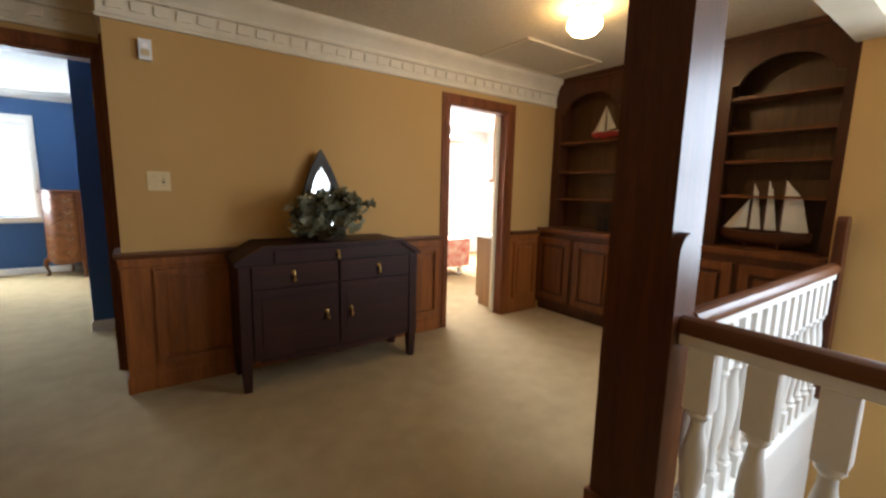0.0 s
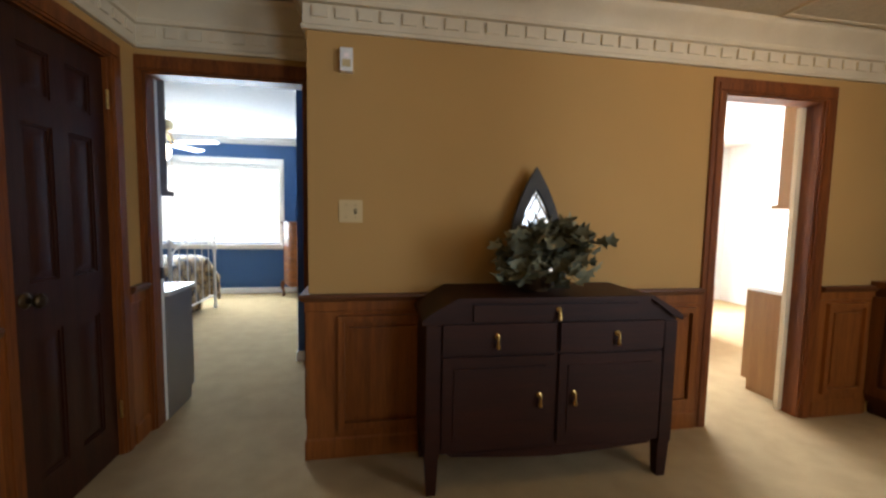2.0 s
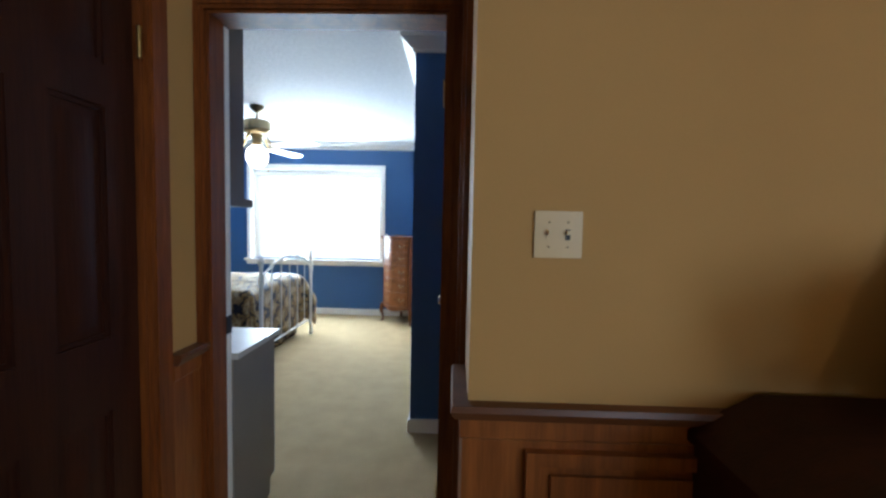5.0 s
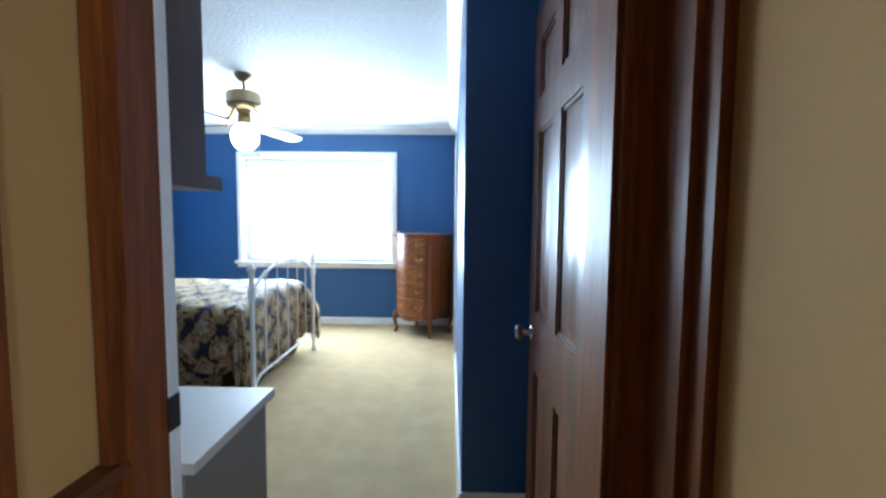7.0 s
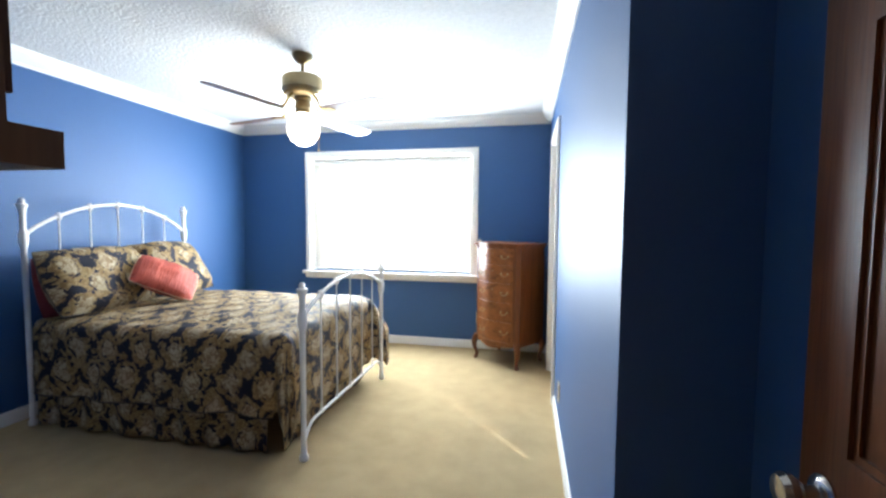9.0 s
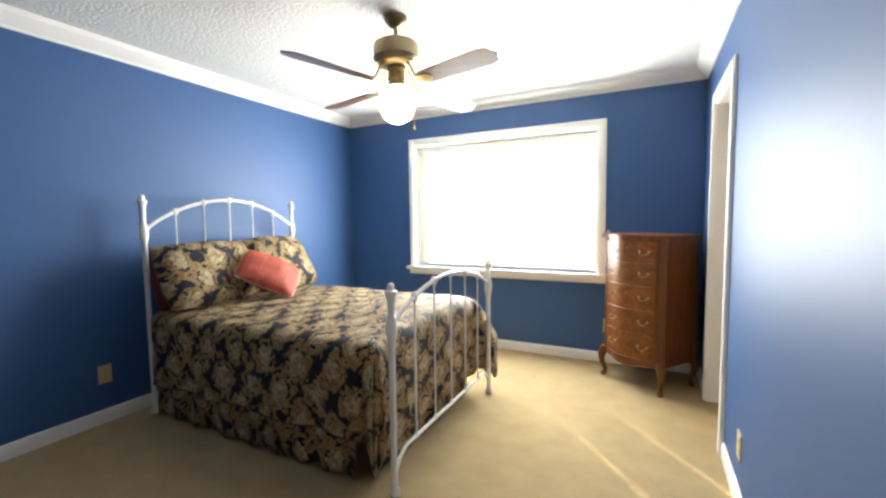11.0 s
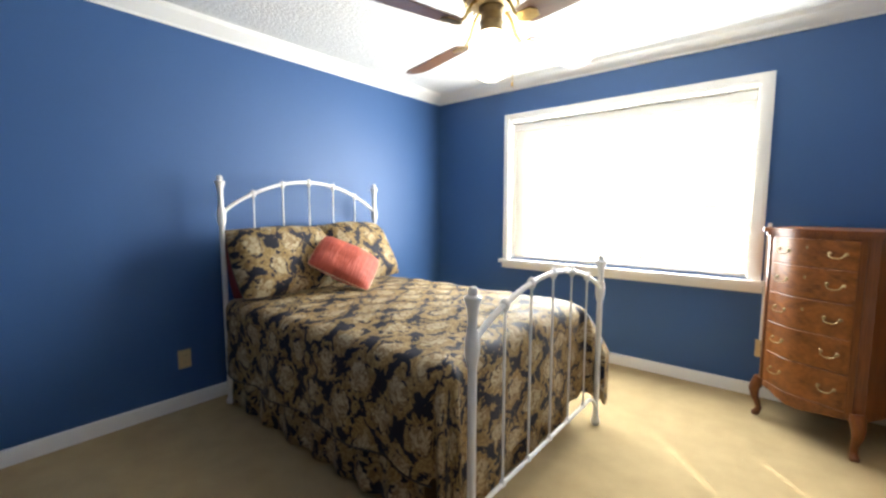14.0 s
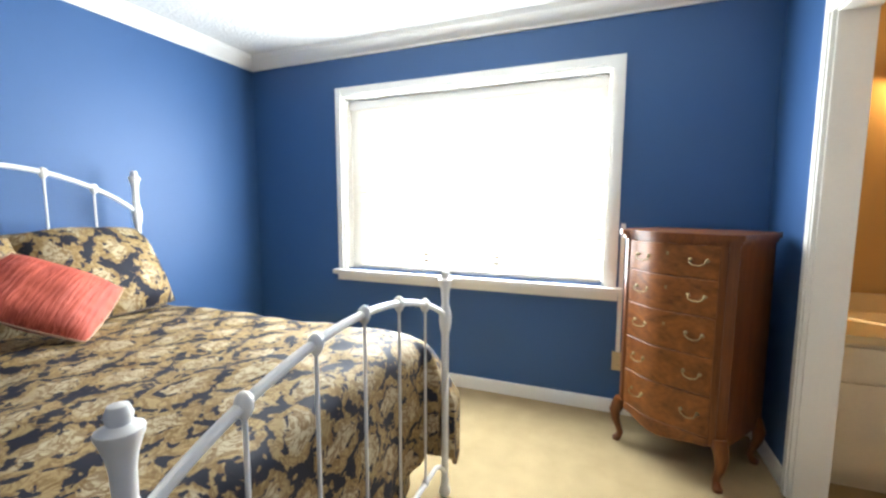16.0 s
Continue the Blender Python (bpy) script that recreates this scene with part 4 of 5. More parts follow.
ivy = thing("ivy_arrangement", pose(1.165, 4.73, 0.921), "artificial variegated ivy spilling over the sideboard", "plant")
part("basket", lathe([(0.06, 0.0), (0.075, 0.02), (0.085, 0.08), (0.088, 0.09), (0.075, 0.09), (0.065, 0.03)], 18), wood("wicker", (0.10, 0.06, 0.03), (0.05, 0.03, 0.015)), ivy)
leaves = [leaf_mesh(k) for k in range(8)]
rnd = random.Random(5)
M_STEM = mat("ivy_stem", (0.08, 0.07, 0.035))
for k in range(36):
    a = rnd.uniform(0.0, 2 * math.pi)
    ex = math.cos(a) * rnd.uniform(0.11, 0.28) + 0.02
    ez = 0.15 + math.sin(a) * rnd.uniform(0.08, 0.20)
    ez += 0.05 * max(0, ex) / 0.3
    ey = rnd.uniform(-0.17, 0.03) - 0.05 * (1 - abs(ex) / 0.33)
    ez = max(0.02, ez)
    mid = Vector((ex * 0.45, ey * 0.6, max(ez, 0.12) * 0.75 + 0.08))
    pts = []
    for i in range(7):
        u = i / 6
        pts.append(Vector((0, 0, 0.07)) * (1 - u) ** 2 + mid * 2 * u * (1 - u) + Vector((ex, ey, ez)) * u * u)
    part("stem", tube(pts, 0.0022, 5), M_STEM, ivy)
    for i in range(2, 7):
        for _ in range(2 if i > 3 else 1):
            p = pts[i] + Vector((rnd.uniform(-0.035, 0.035), rnd.uniform(-0.035, 0.01), rnd.uniform(-0.03, 0.03)))
            p.z = max(p.z, 0.03 if p.y > -0.15 else -0.045)
            p.y = min(p.y, 0.10)
            ob = new("leaf", rnd.choice(leaves))
            ob.parent = ivy
            s = rnd.uniform(1.0, 1.65)
            ob.matrix_basis = Matrix.Translation(p) @ Euler((rnd.uniform(1.9, 3.4) if rnd.random() < 0.7 else rnd.uniform(0.4, 1.4), rnd.uniform(-0.5, 0.5), rnd.uniform(-1.1, 1.1))).to_matrix().to_4x4() @ Matrix.Diagonal((s, s, s, 1))


# ---------- small wall things in the hall ----------
def switch_plate(m, toggles, label):
    t = thing("light_switch", m, label, "light switch")
    w = 0.07 + 0.046 * (toggles - 1)
    part("plate", boxes((-w / 2, 0, -0.057, w / 2, 0.006, 0.057), bev=0.003), M_PLATE, t)
    for i in range(toggles):
        x = (i - (toggles - 1) / 2) * 0.046
        part("slot", boxes((x - 0.006, 0.0055, -0.013, x + 0.006, 0.0075, 0.013)), M_DARK if i == 0 else M_PLATE, t)
        part("toggle", boxes((x - 0.004, 0.006, 0.0, x + 0.004, 0.017, 0.010), bev=0.002), M_PLATE, t)
        for z in (-0.03, 0.03):
            part("screw", lathe([(0.003, 0), (0.003, 0.0075), (0.001, 0.008)], 8, m=Matrix.Translation((x, 0, z)) @ Matrix.Rotation(radians(-90), 4, "X")), M_DULLBRASS, t)
    return t


switch_plate(pose(0.255, NY, 1.295, 0, 0, 180), 2, "ivory double light switch on the tan hall wall")
se = thing("motion_sensor", pose(0.235, NY, 2.03), "white alarm sensor with a red lamp on the wall", "sensor")
part("body", boxes((-0.03, -0.035, -0.055, 0.03, 0, 0.055), bev=0.008), M_WHITE, se)
part("lens", boxes((-0.02, -0.039, -0.035, 0.02, -0.034, 0.0), bev=0.004), M_PLATE, se)
part("indicator", boxes((-0.012, -0.038, 0.012, 0.012, -0.034, 0.03), bev=0.002), glow("red_lamp", (1, 0.25, 0.12), 0.06), se, "red indicator lamp")


def outlet(m, label):
    t = thing("power_outlet", m, label, "power outlet", "wall outlets")
    part("plate", boxes((-0.036, 0, -0.058, 0.036, 0.006, 0.058), bev=0.003), M_PLATE, t)
    for z in (-0.022, 0.022):
        part("socket", boxes((-0.016, 0.005, z - 0.014, 0.016, 0.008, z + 0.014), bev=0.003), M_PLATE, t)
        for x in (-0.006, 0.006):
            part("slot", boxes((x - 0.001, 0.0078, z - 0.004, x + 0.001, 0.0086, z + 0.006)), M_DARK, t)


outlet(pose(BX0, 7.28, 0.315, 0, 0, -90), "ivory power outlet low on the blue wall")
outlet(pose(BX1, 8.10, 0.27, 0, 0, 90), "ivory power outlet beside the bathroom doorway")
outlet(pose(-0.95, BY1, 0.33, 0, 0, 180), "ivory power outlet under the window")

cc = thing("cord_cover", pose(-0.955, BY1, 0.39), "thin white cord cover running up the blue wall", "cord cover")
part("strip", boxes((-0.012, -0.014, 0, 0.012, 0, 0.78), bev=0.004), M_WHITE, cc)
hl = thing("ceiling_light", pose(2.52, 3.70, CEIL), "glowing flush glass globe light on the hall ceiling", "ceiling light")
part("canopy", lathe([(0.075, 0.0), (0.078, -0.012), (0.06, -0.03), (0.055, -0.04)], 24), M_WHITE, hl)
M_BULB = glow("hall_globe", (1.0, 0.64, 0.28), 18)
part("globe", lathe([(0.05, -0.035), (0.085, -0.05), (0.108, -0.085), (0.105, -0.12), (0.075, -0.155), (0.03, -0.172), (0.001, -0.174)], 24), M_BULB, hl)
hatch = thing("attic_hatch", pose(3.09, 4.56, CEIL), "cream attic hatch panel with thin trim in the ceiling", "hatch")
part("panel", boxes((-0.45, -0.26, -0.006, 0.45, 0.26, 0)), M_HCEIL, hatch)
for b in ((-0.47, -0.285, -0.012, 0.47, -0.26, 0), (-0.47, 0.26, -0.012, 0.47, 0.285, 0), (-0.47, -0.26, -0.012, -0.45, 0.26, 0), (0.45, -0.26, -0.012, 0.47, 0.26, 0)):
    part("trim_bar", boxes(b, bev=0.004), M_CREAM, hatch)


# ---------- desk units ----------
def desk_unit(m, label, body, sgn, L, depth, top):
    t = thing("desk_cabinet", m, label, "cabinet", "built-in desk units")
    part("body", boxes((0, 0, 0.08, sgn * L, depth - 0.02, 0.765), (sgn * 0.0, 0, 0, sgn * L, depth - 0.07, 0.08), bev=0.002), body, t)
    part("countertop", boxes((sgn * -0.02, 0, 0.765, sgn * L, depth, 0.79), bev=0.005), top, t)
    for i in range(3):
        part("drawer_front", boxes((sgn * 0.03, depth - 0.02, 0.12 + i * 0.215, sgn * 0.43, depth - 0.004, 0.12 + i * 0.215 + 0.2), bev=0.004), body, t)
    return t


def wall_cabinet(m, label, body, sgn, L, depth):
    t = thing("wall_cabinet", m, label, "cabinet", "built-in wall cabinets")
    part("body", boxes((0, 0, 1.405, sgn * L, depth, 2.30)), body, t)
    part("light_rail", boxes((sgn * -0.025, 0, 1.372, sgn * L, depth + 0.025, 1.405), bev=0.008), body, t)
    for i in range(2):
        d = part("cabinet_door", boxes((sgn * (0.02 + i * L / 2), depth, 1.44, sgn * (L / 2 - 0.01 + i * L / 2), depth + 0.018, 2.28), bev=0.004), body, t)
        part("raised_panel", boxes((sgn * (0.08 + i * L / 2), depth + 0.012, 1.51, sgn * (L / 2 - 0.07 + i * L / 2), depth + 0.023, 2.21), bev=0.006), body, d)
    return t


desk_unit(pose(-0.862, BY0, 0), "built-in grey laminate desk unit inside the bedroom door", mat("desk_body", (0.20, 0.17, 0.14), (0.17, 0.145, 0.12), 4, 0.45), -1, 1.7, 0.395, M_LAMINATE)
wall_cabinet(pose(-0.91, BY0, 0), "dark brown wall cabinet over the desk", M_CABBROWN, -1, 1.5, 0.19)
desk_unit(pose(3.20, NY + 0.12, 0), "built-in tan wood desk unit in the second bedroom", M_CABTAN, 1, 1.7, 0.40, M_ROOM)
wall_cabinet(pose(3.32, NY + 0.12, 0), "tan wall cabinet in the second bedroom", M_CABTAN, 1, 1.5, 0.30)

# ---------- bathroom ----------
va = thing("vanity", pose(BX1 + 0.135, 9.40, 0), "cream bathroom vanity with pale counter", "vanity")
part("body", boxes((0, 0, 0.09, 1.4, 0.53, 0.69), (0, 0.06, 0, 1.4, 0.53, 0.09)), M_CREAM, va)
part("countertop", boxes((0, -0.025, 0.69, 1.4, 0.535, 0.725), bev=0.006), M_PLATE, va)
part("backsplash", boxes((0, 0.515, 0.725, 1.4, 0.535, 0.82), bev=0.004), M_PLATE, va)
for i in range(3):
    part("drawer_front", boxes((0.03 + i * 0.45, -0.016, 0.53, 0.45 + i * 0.45, 0, 0.67), bev=0.004), M_CREAM, va)
    part("cupboard_door", boxes((0.03 + i * 0.45, -0.016, 0.12, 0.45 + i * 0.45, 0, 0.51), bev=0.004), M_CREAM, va)
vl = thing("vanity_light", pose(0.6, 9.985, 1.95), "warm glowing vanity light bar over the bathroom counter", "wall light")
part("bar", boxes((-0.35, -0.03, -0.04, 0.35, 0, 0.04), bev=0.006), M_BRASS, vl)
M_VB = glow("vanity_bulb", (1.0, 0.66, 0.32), 22)
for x in (-0.25, 0, 0.25):
    part("bulb", lathe([(0.02, 0.0), (0.045, -0.04), (0.05, -0.075), (0.03, -0.11), (0.001, -0.12)], 14, m=Matrix.Translation((x, -0.08, -0.02))), M_VB, vl)

# ---------- bed ----------
def damask(name, gold, pale, navy, brown, su=0.235, sv=0.31):
    """Woven ogee pattern on the cloth's own coordinates: navy outlines, scrolls and gold motifs."""
    m = bpy.data.materials.new(name)
    m.use_nodes = True
    nt = m.node_tree
    L = nt.links
    p = nt.nodes["Principled BSDF"]

    def math_node(op, a, b=None, c=None):
        n = nt.nodes.new("ShaderNodeMath")
        n.operation = op
        for i, v in enumerate((a, b, c)):
            if v is None:
                continue
            if isinstance(v, (int, float)):
                n.inputs[i].default_value = v
            else:
                L.new(v, n.inputs[i])
        return n.outputs[0]

    def step(v, lo, hi):
        n = nt.nodes.new("ShaderNodeMapRange")
        n.interpolation_type = "SMOOTHSTEP"
        n.inputs["From Min"].default_value, n.inputs["From Max"].default_value = min(lo, hi), max(lo, hi)
        if lo > hi:
            n.inputs["To Min"].default_value, n.inputs["To Max"].default_value = 1.0, 0.0
        L.new(v, n.inputs["Value"])
        return n.outputs["Result"]

    uv = nt.nodes.new("ShaderNodeUVMap")
    warp = nt.nodes.new("ShaderNodeTexNoise")
    warp.inputs["Scale"].default_value, warp.inputs["Detail"].default_value = 9, 3
    L.new(uv.outputs[0], warp.inputs["Vector"])
    sub = nt.nodes.new("ShaderNodeVectorMath")
    sub.operation = "MULTIPLY_ADD"
    sub.inputs[1].default_value, sub.inputs[2].default_value = (0.11, 0.11, 0), (-0.055, -0.055, 0)
    L.new(warp.outputs["Color"], sub.inputs[0])
    addv = nt.nodes.new("ShaderNodeVectorMath")
    L.new(uv.outputs[0], addv.inputs[0])
    L.new(sub.outputs[0], addv.inputs[1])
    sep = nt.nodes.new("ShaderNodeSeparateXYZ")
    L.new(addv.outputs[0], sep.inputs[0])
    cu = math_node("COSINE", math_node("MULTIPLY", sep.outputs[0], 2 * math.pi / su))
    cv = math_node("COSINE", math_node("MULTIPLY", sep.outputs[1], 2 * math.pi / sv))
    f = math_node("ADD", cu, cv)
    line = math_node("ABSOLUTE", f)
    nz = nt.nodes.new("ShaderNodeTexNoise")
    nz.inputs["Scale"].default_value, nz.inputs["Detail"].default_value, nz.inputs["Distortion"].default_value = 20, 3, 1.2
    L.new(uv.outputs[0], nz.inputs["Vector"])
    patch = nt.nodes.new("ShaderNodeTexNoise")
    patch.inputs["Scale"].default_value, patch.inputs["Detail"].default_value = 7, 1
    L.new(uv.outputs[0], patch.inputs["Vector"])
    rag = math_node("SUBTRACT", nz.outputs[0], 0.5)
    thick = math_node("MULTIPLY", math_node("SUBTRACT", patch.outputs[0], 0.5), 1.9)
    broken = math_node("ADD", math_node("ADD", line, math_node("MULTIPLY", rag, 3.2)), thick)
    ring = math_node("ABSOLUTE", math_node("SUBTRACT", line, 1.15))
    ring = math_node("ADD", math_node("ADD", ring, math_node("MULTIPLY", rag, 1.9)), math_node("MULTIPLY", thick, -0.5))
    navy_f = math_node("MAXIMUM", step(broken, 0.36, 0.20), step(ring, 0.06, -0.06))
    scroll = nt.nodes.new("ShaderNodeTexNoise")
    scroll.inputs["Scale"].default_value, scroll.inputs["Detail"].default_value, scroll.inputs["Distortion"].default_value = 11, 1, 3.0
    L.new(addv.outputs[0], scroll.inputs["Vector"])
    motif = math_node("MULTIPLY", step(math_node("ABSOLUTE", math_node("SUBTRACT", scroll.outputs[0], 0.5)), 0.075, 0.01), 0.8)
    leaf = nt.nodes.new("ShaderNodeTexNoise")
    leaf.inputs["Scale"].default_value, leaf.inputs["Detail"].default_value, leaf.inputs["Distortion"].default_value = 46, 2, 1.4
    L.new(addv.outputs[0], leaf.inputs["Vector"])
    leaf_f = math_node("MULTIPLY", step(leaf.outputs[0], 0.48, 0.60), 0.75)
    core = step(math_node("ADD", math_node("ABSOLUTE", f), math_node("MULTIPLY", scroll.outputs[0], 1.0)), 1.4, 2.1)

    def mix(fac, a, b):
        n = nt.nodes.new("ShaderNodeMix")
        n.data_type = "RGBA"
        L.new(fac, n.inputs[0])
        for i, v in ((6, a), (7, b)):
            if isinstance(v, tuple):
                n.inputs[i].default_value = (*v, 1)
            else:
                L.new(v, n.inputs[i])
        return n.outputs[2]

    col = mix(core, gold, pale)
    col = mix(leaf_f, col, brown)
    col = mix(motif, col, brown)
    col = mix(navy_f, col, navy)
    weave = nt.nodes.new("ShaderNodeTexNoise")
    weave.inputs["Scale"].default_value = 420
    L.new(uv.outputs[0], weave.inputs["Vector"])
    col2 = nt.nodes.new("ShaderNodeMix")
    col2.data_type, col2.blend_type = "RGBA", "MULTIPLY"
    col2.inputs[0].default_value = 0.5
    L.new(col, col2.inputs[6])
    L.new(weave.outputs["Fac"], col2.inputs[7])
    br = nt.nodes.new("ShaderNodeBrightContrast")
    br.inputs["Contrast"].default_value = 0.08
    L.new(col2.outputs[2], br.inputs[0])
    L.new(br.outputs[0], p.inputs["Base Color"])
    p.inputs["Roughness"].default_value = 0.75
    bp = nt.nodes.new("ShaderNodeBump")
    bp.inputs["Strength"].default_value, bp.inputs["Distance"].default_value = 0.25, 0.004
    L.new(nz.outputs[0], bp.inputs["Height"])
    L.new(bp.outputs[0], p.inputs["Normal"])
    return m


M_DAMASK = damask("damask", (0.44, 0.315, 0.155), (0.62, 0.51, 0.335), (0.009, 0.016, 0.060), (0.25, 0.155, 0.075))
BC, BHX, BFX = 8.105, -3.60, -1.67
bed = thing("bed", pose(0, 0, 0), "white iron double bed with arched spindle headboard and footboard", "bed")
PN, PF = 7.48, 8.73


def bed_end(x, post_h, joint, crest, low, spindles, foot):
    for y in (PN, PF):
        prof = [(0.017, 0.0), (0.024, 0.01), (0.024, 0.03), (0.015, 0.045), (0.017, 0.07), (0.015, 0.09), (0.0155, joint - 0.07), (0.022, joint - 0.045), (0.026, joint - 0.02), (0.026, joint + 0.02), (0.020, joint + 0.045), (0.0155, joint + 0.06), (0.0165, post_h - 0.10), (0.020, post_h - 0.075), (0.026, post_h - 0.055), (0.030, post_h - 0.045), (0.030, post_h - 0.038), (0.015, post_h - 0.03), (0.018, post_h - 0.018), (0.013, post_h - 0.004), (0.001, post_h)]
        part("bedpost", lathe(prof, 16, m=Matrix.Translation((x, y, 0))), M_IRON, bed)

    def arch(u):
        return joint + (crest - joint) * math.sin(math.pi * (0.0 + u)) ** 0.72
    pts = [(x, PN + (PF - PN) * i / 40, arch(i / 40)) for i in range(41)]
    part("arch_rail", tube(pts, 0.0115, 10), M_IRON, bed)
    if foot:
        lowpts = []
        for i in range(41):
            u = i / 40
            e = min(u, 1 - u)
            lowpts.append((x, PN + (PF - PN) * u, low - 0.09 * max(0, 1 - e / 0.10) ** 2))
        part("lower_rail", tube(lowpts, 0.0095, 10), M_IRON, bed)
    else:
        part("lower_rail", tube([(x, PN, low), (x, PF, low)], 0.0095, 10), M_IRON, bed)
    for i in range(spindles):
        u = (i + 1) / (spindles + 1)
        y = PN + (PF - PN) * u
        part("spindle", tube([(x, y, low), (x, y, arch(u))], 0.0048, 8), M_IRON, bed)
        part("collar", lathe([(0.006, -0.03), (0.011, -0.024), (0.017, -0.012), (0.019, 0), (0.017, 0.012), (0.010, 0.02), (0.004, 0.024)], 12, m=Matrix.Translation((x, y, arch(u)))), M_IRON, bed)
        part("collar", lathe([(0.006, -0.012), (0.013, -0.006), (0.014, 0.004), (0.006, 0.02)], 10, m=Matrix.Translation((x, y, low))), M_IRON, bed)


bed_end(BHX, 1.47, 1.22, 1.455, 0.42, 5, False)
bed_end(BFX, 1.005, 0.80, 0.975, 0.19, 5, True)
for y in (PN + 0.09, PF - 0.09):
    part("side_rail", boxes((BHX, y - 0.012, 0.22, BFX - 0.16, y + 0.012, 0.27)), M_IRON, bed)
part("mattress", boxes((BHX + 0.03, PN + 0.03, 0.34, BFX - 0.19, PF - 0.03, 0.64), bev=0.05, seg=3), M_ROOM, bed)


def cloth(name, nu, nv, fn, label, category, material=M_DAMASK, thick=0.012, kind=""):
    """A sheet of cloth from fn(i, j) -> (place, uv)."""
    bm = bmesh.new()
    layer = bm.loops.layers.uv.new("UVMap")
    g, uvs = [], []
    for i in range(nu + 1):
        row, ur = [], []
        for j in range(nv + 1):
            p, uv = fn(i / nu, j / nv)
            row.append(bm.verts.new(p))
            ur.append(uv)
        g.append(row)
        uvs.append(ur)
    for i in range(nu):
        for j in range(nv):
            f = bm.faces.new((g[i][j], g[i + 1][j], g[i + 1][j + 1], g[i][j + 1]))
            for lp_, q in zip(f.loops, (uvs[i][j], uvs[i + 1][j], uvs[i + 1][j + 1], uvs[i][j + 1])):
                lp_[layer].uv = q
    ob = solid(name, bm, material, label, category, kind=kind)
    if thick:
        sm = ob.modifiers.new("thickness", "SOLIDIFY")
        sm.thickness, sm.offset = thick, -1
    return ob


TOPZ, HWID, X0, XL = 0.705, 0.595, BHX + 0.10, 1.68
R = 0.07


def roll(d):
    """Going over a rounded edge: outward and downward for a length d of cloth."""
    a = min(d / R, math.pi / 2)
    return R * math.sin(a), R * (1 - math.cos(a)) + max(0, d - R * math.pi / 2)


def comforter_at(a, b):
    u = a * (XL + 0.60)
    v = (b * 2 - 1) * (HWID + 0.50)
    du, dv = max(0.0, u - XL), max(0.0, abs(v) - HWID)
    s = 1 if v > 0 else -1
    ou, hu = roll(du)
    ov, hv = roll(dv)
    corner = min(du, dv)
    if corner > 0:
        # round the corner the cloth falls as a cone, flaring at the far foot
        d = math.hypot(du, dv) * 0.93
        out, drop = roll(d)
        drop = min(drop, 0.60)
        phi = math.atan2(dv, du)
        flare = (0.17 if s > 0 else 0.03) * min(1.0, drop / 0.3) * math.sin(2 * phi)
        fan_out = out + flare + 0.02 * math.sin(phi * 8) * min(1.0, drop / 0.3)
        x = X0 + XL + fan_out * math.cos(phi)
        y = BC + s * (HWID + fan_out * math.sin(phi))
    else:
        drop = min(hu + hv, 0.63)
        x = X0 + min(u, XL) + ou
        y = BC + s * (min(abs(v), HWID) + ov)
    side = min(1.0, drop / 0.2)
    w = noise.noise((u * 2.3, v * 2.3, 1.0)) * 0.016 + noise.noise((u * 7, v * 7, 4.0)) * 0.010
    z = TOPZ + 0.035 * (1 - (min(abs(v), HWID) / HWID) ** 2) - drop + w * (1 - side)
    if side > 0:
        fold = 0.020 * math.sin((u if dv > du else v) * 13 + 2 * noise.noise((u * 2, v * 2, 9))) * min(1, drop / 0.4)
        if corner > 0:
            pass
        elif dv >= du:
            y += s * (fold + w + 0.01)
        else:
            x += 0.6 * (fold + w) - 0.012
    if y < PF + 0.045:
        x = min(x, BFX - 0.028)
    z = max(z, 0.035)
    return (x, y, z), (u, v)


quilt = cloth("comforter", 96, 110, comforter_at, "navy and gold damask comforter draped over the iron bed", "comforter")


M_PIPING = mat("dark_piping", (0.10, 0.07, 0.035), (0.03, 0.03, 0.04), 14, 0.8)
EDGE = XL / (XL + 0.60)
for b in (0.0, 1.0):
    part("hem", tube([comforter_at(EDGE * i / 50, b)[0] for i in range(51)], 0.0045, 6), M_PIPING, quilt, "corded hem")


def foot_skirt(a, b):
    v = (a * 2 - 1) * 0.59
    return (BFX - 0.16 + 0.012 * math.sin(v * 17) + 0.01 * (1 - b), BC + v, 0.02 + b * 0.36), (v, b * 0.36 + 0.4)


cloth("bed_skirt", 40, 8, foot_skirt, "navy and gold damask bed skirt across the foot", "bed skirt", thick=0.004)


def skirt_at(side):
    def fn(a, b):
        u = a * (XL - 0.02)
        pl = 0.016 * math.sin(u * 2 * math.pi / 0.21 + 1.5 * math.sin(u * 5)) + 0.006 * noise.noise((u * 6, b * 3, side))
        y = BC + side * (0.615 + pl + 0.012 * (1 - b))
        return (X0 - 0.05 + u, y, 0.02 + b * 0.36), (u, b * 0.36 + 0.1)
    return fn


for s in (-1, 1):
    sk = cloth("bed_skirt", 90, 10, skirt_at(s), "navy and gold damask bed skirt hanging to the carpet", "bed skirt", thick=0.004)


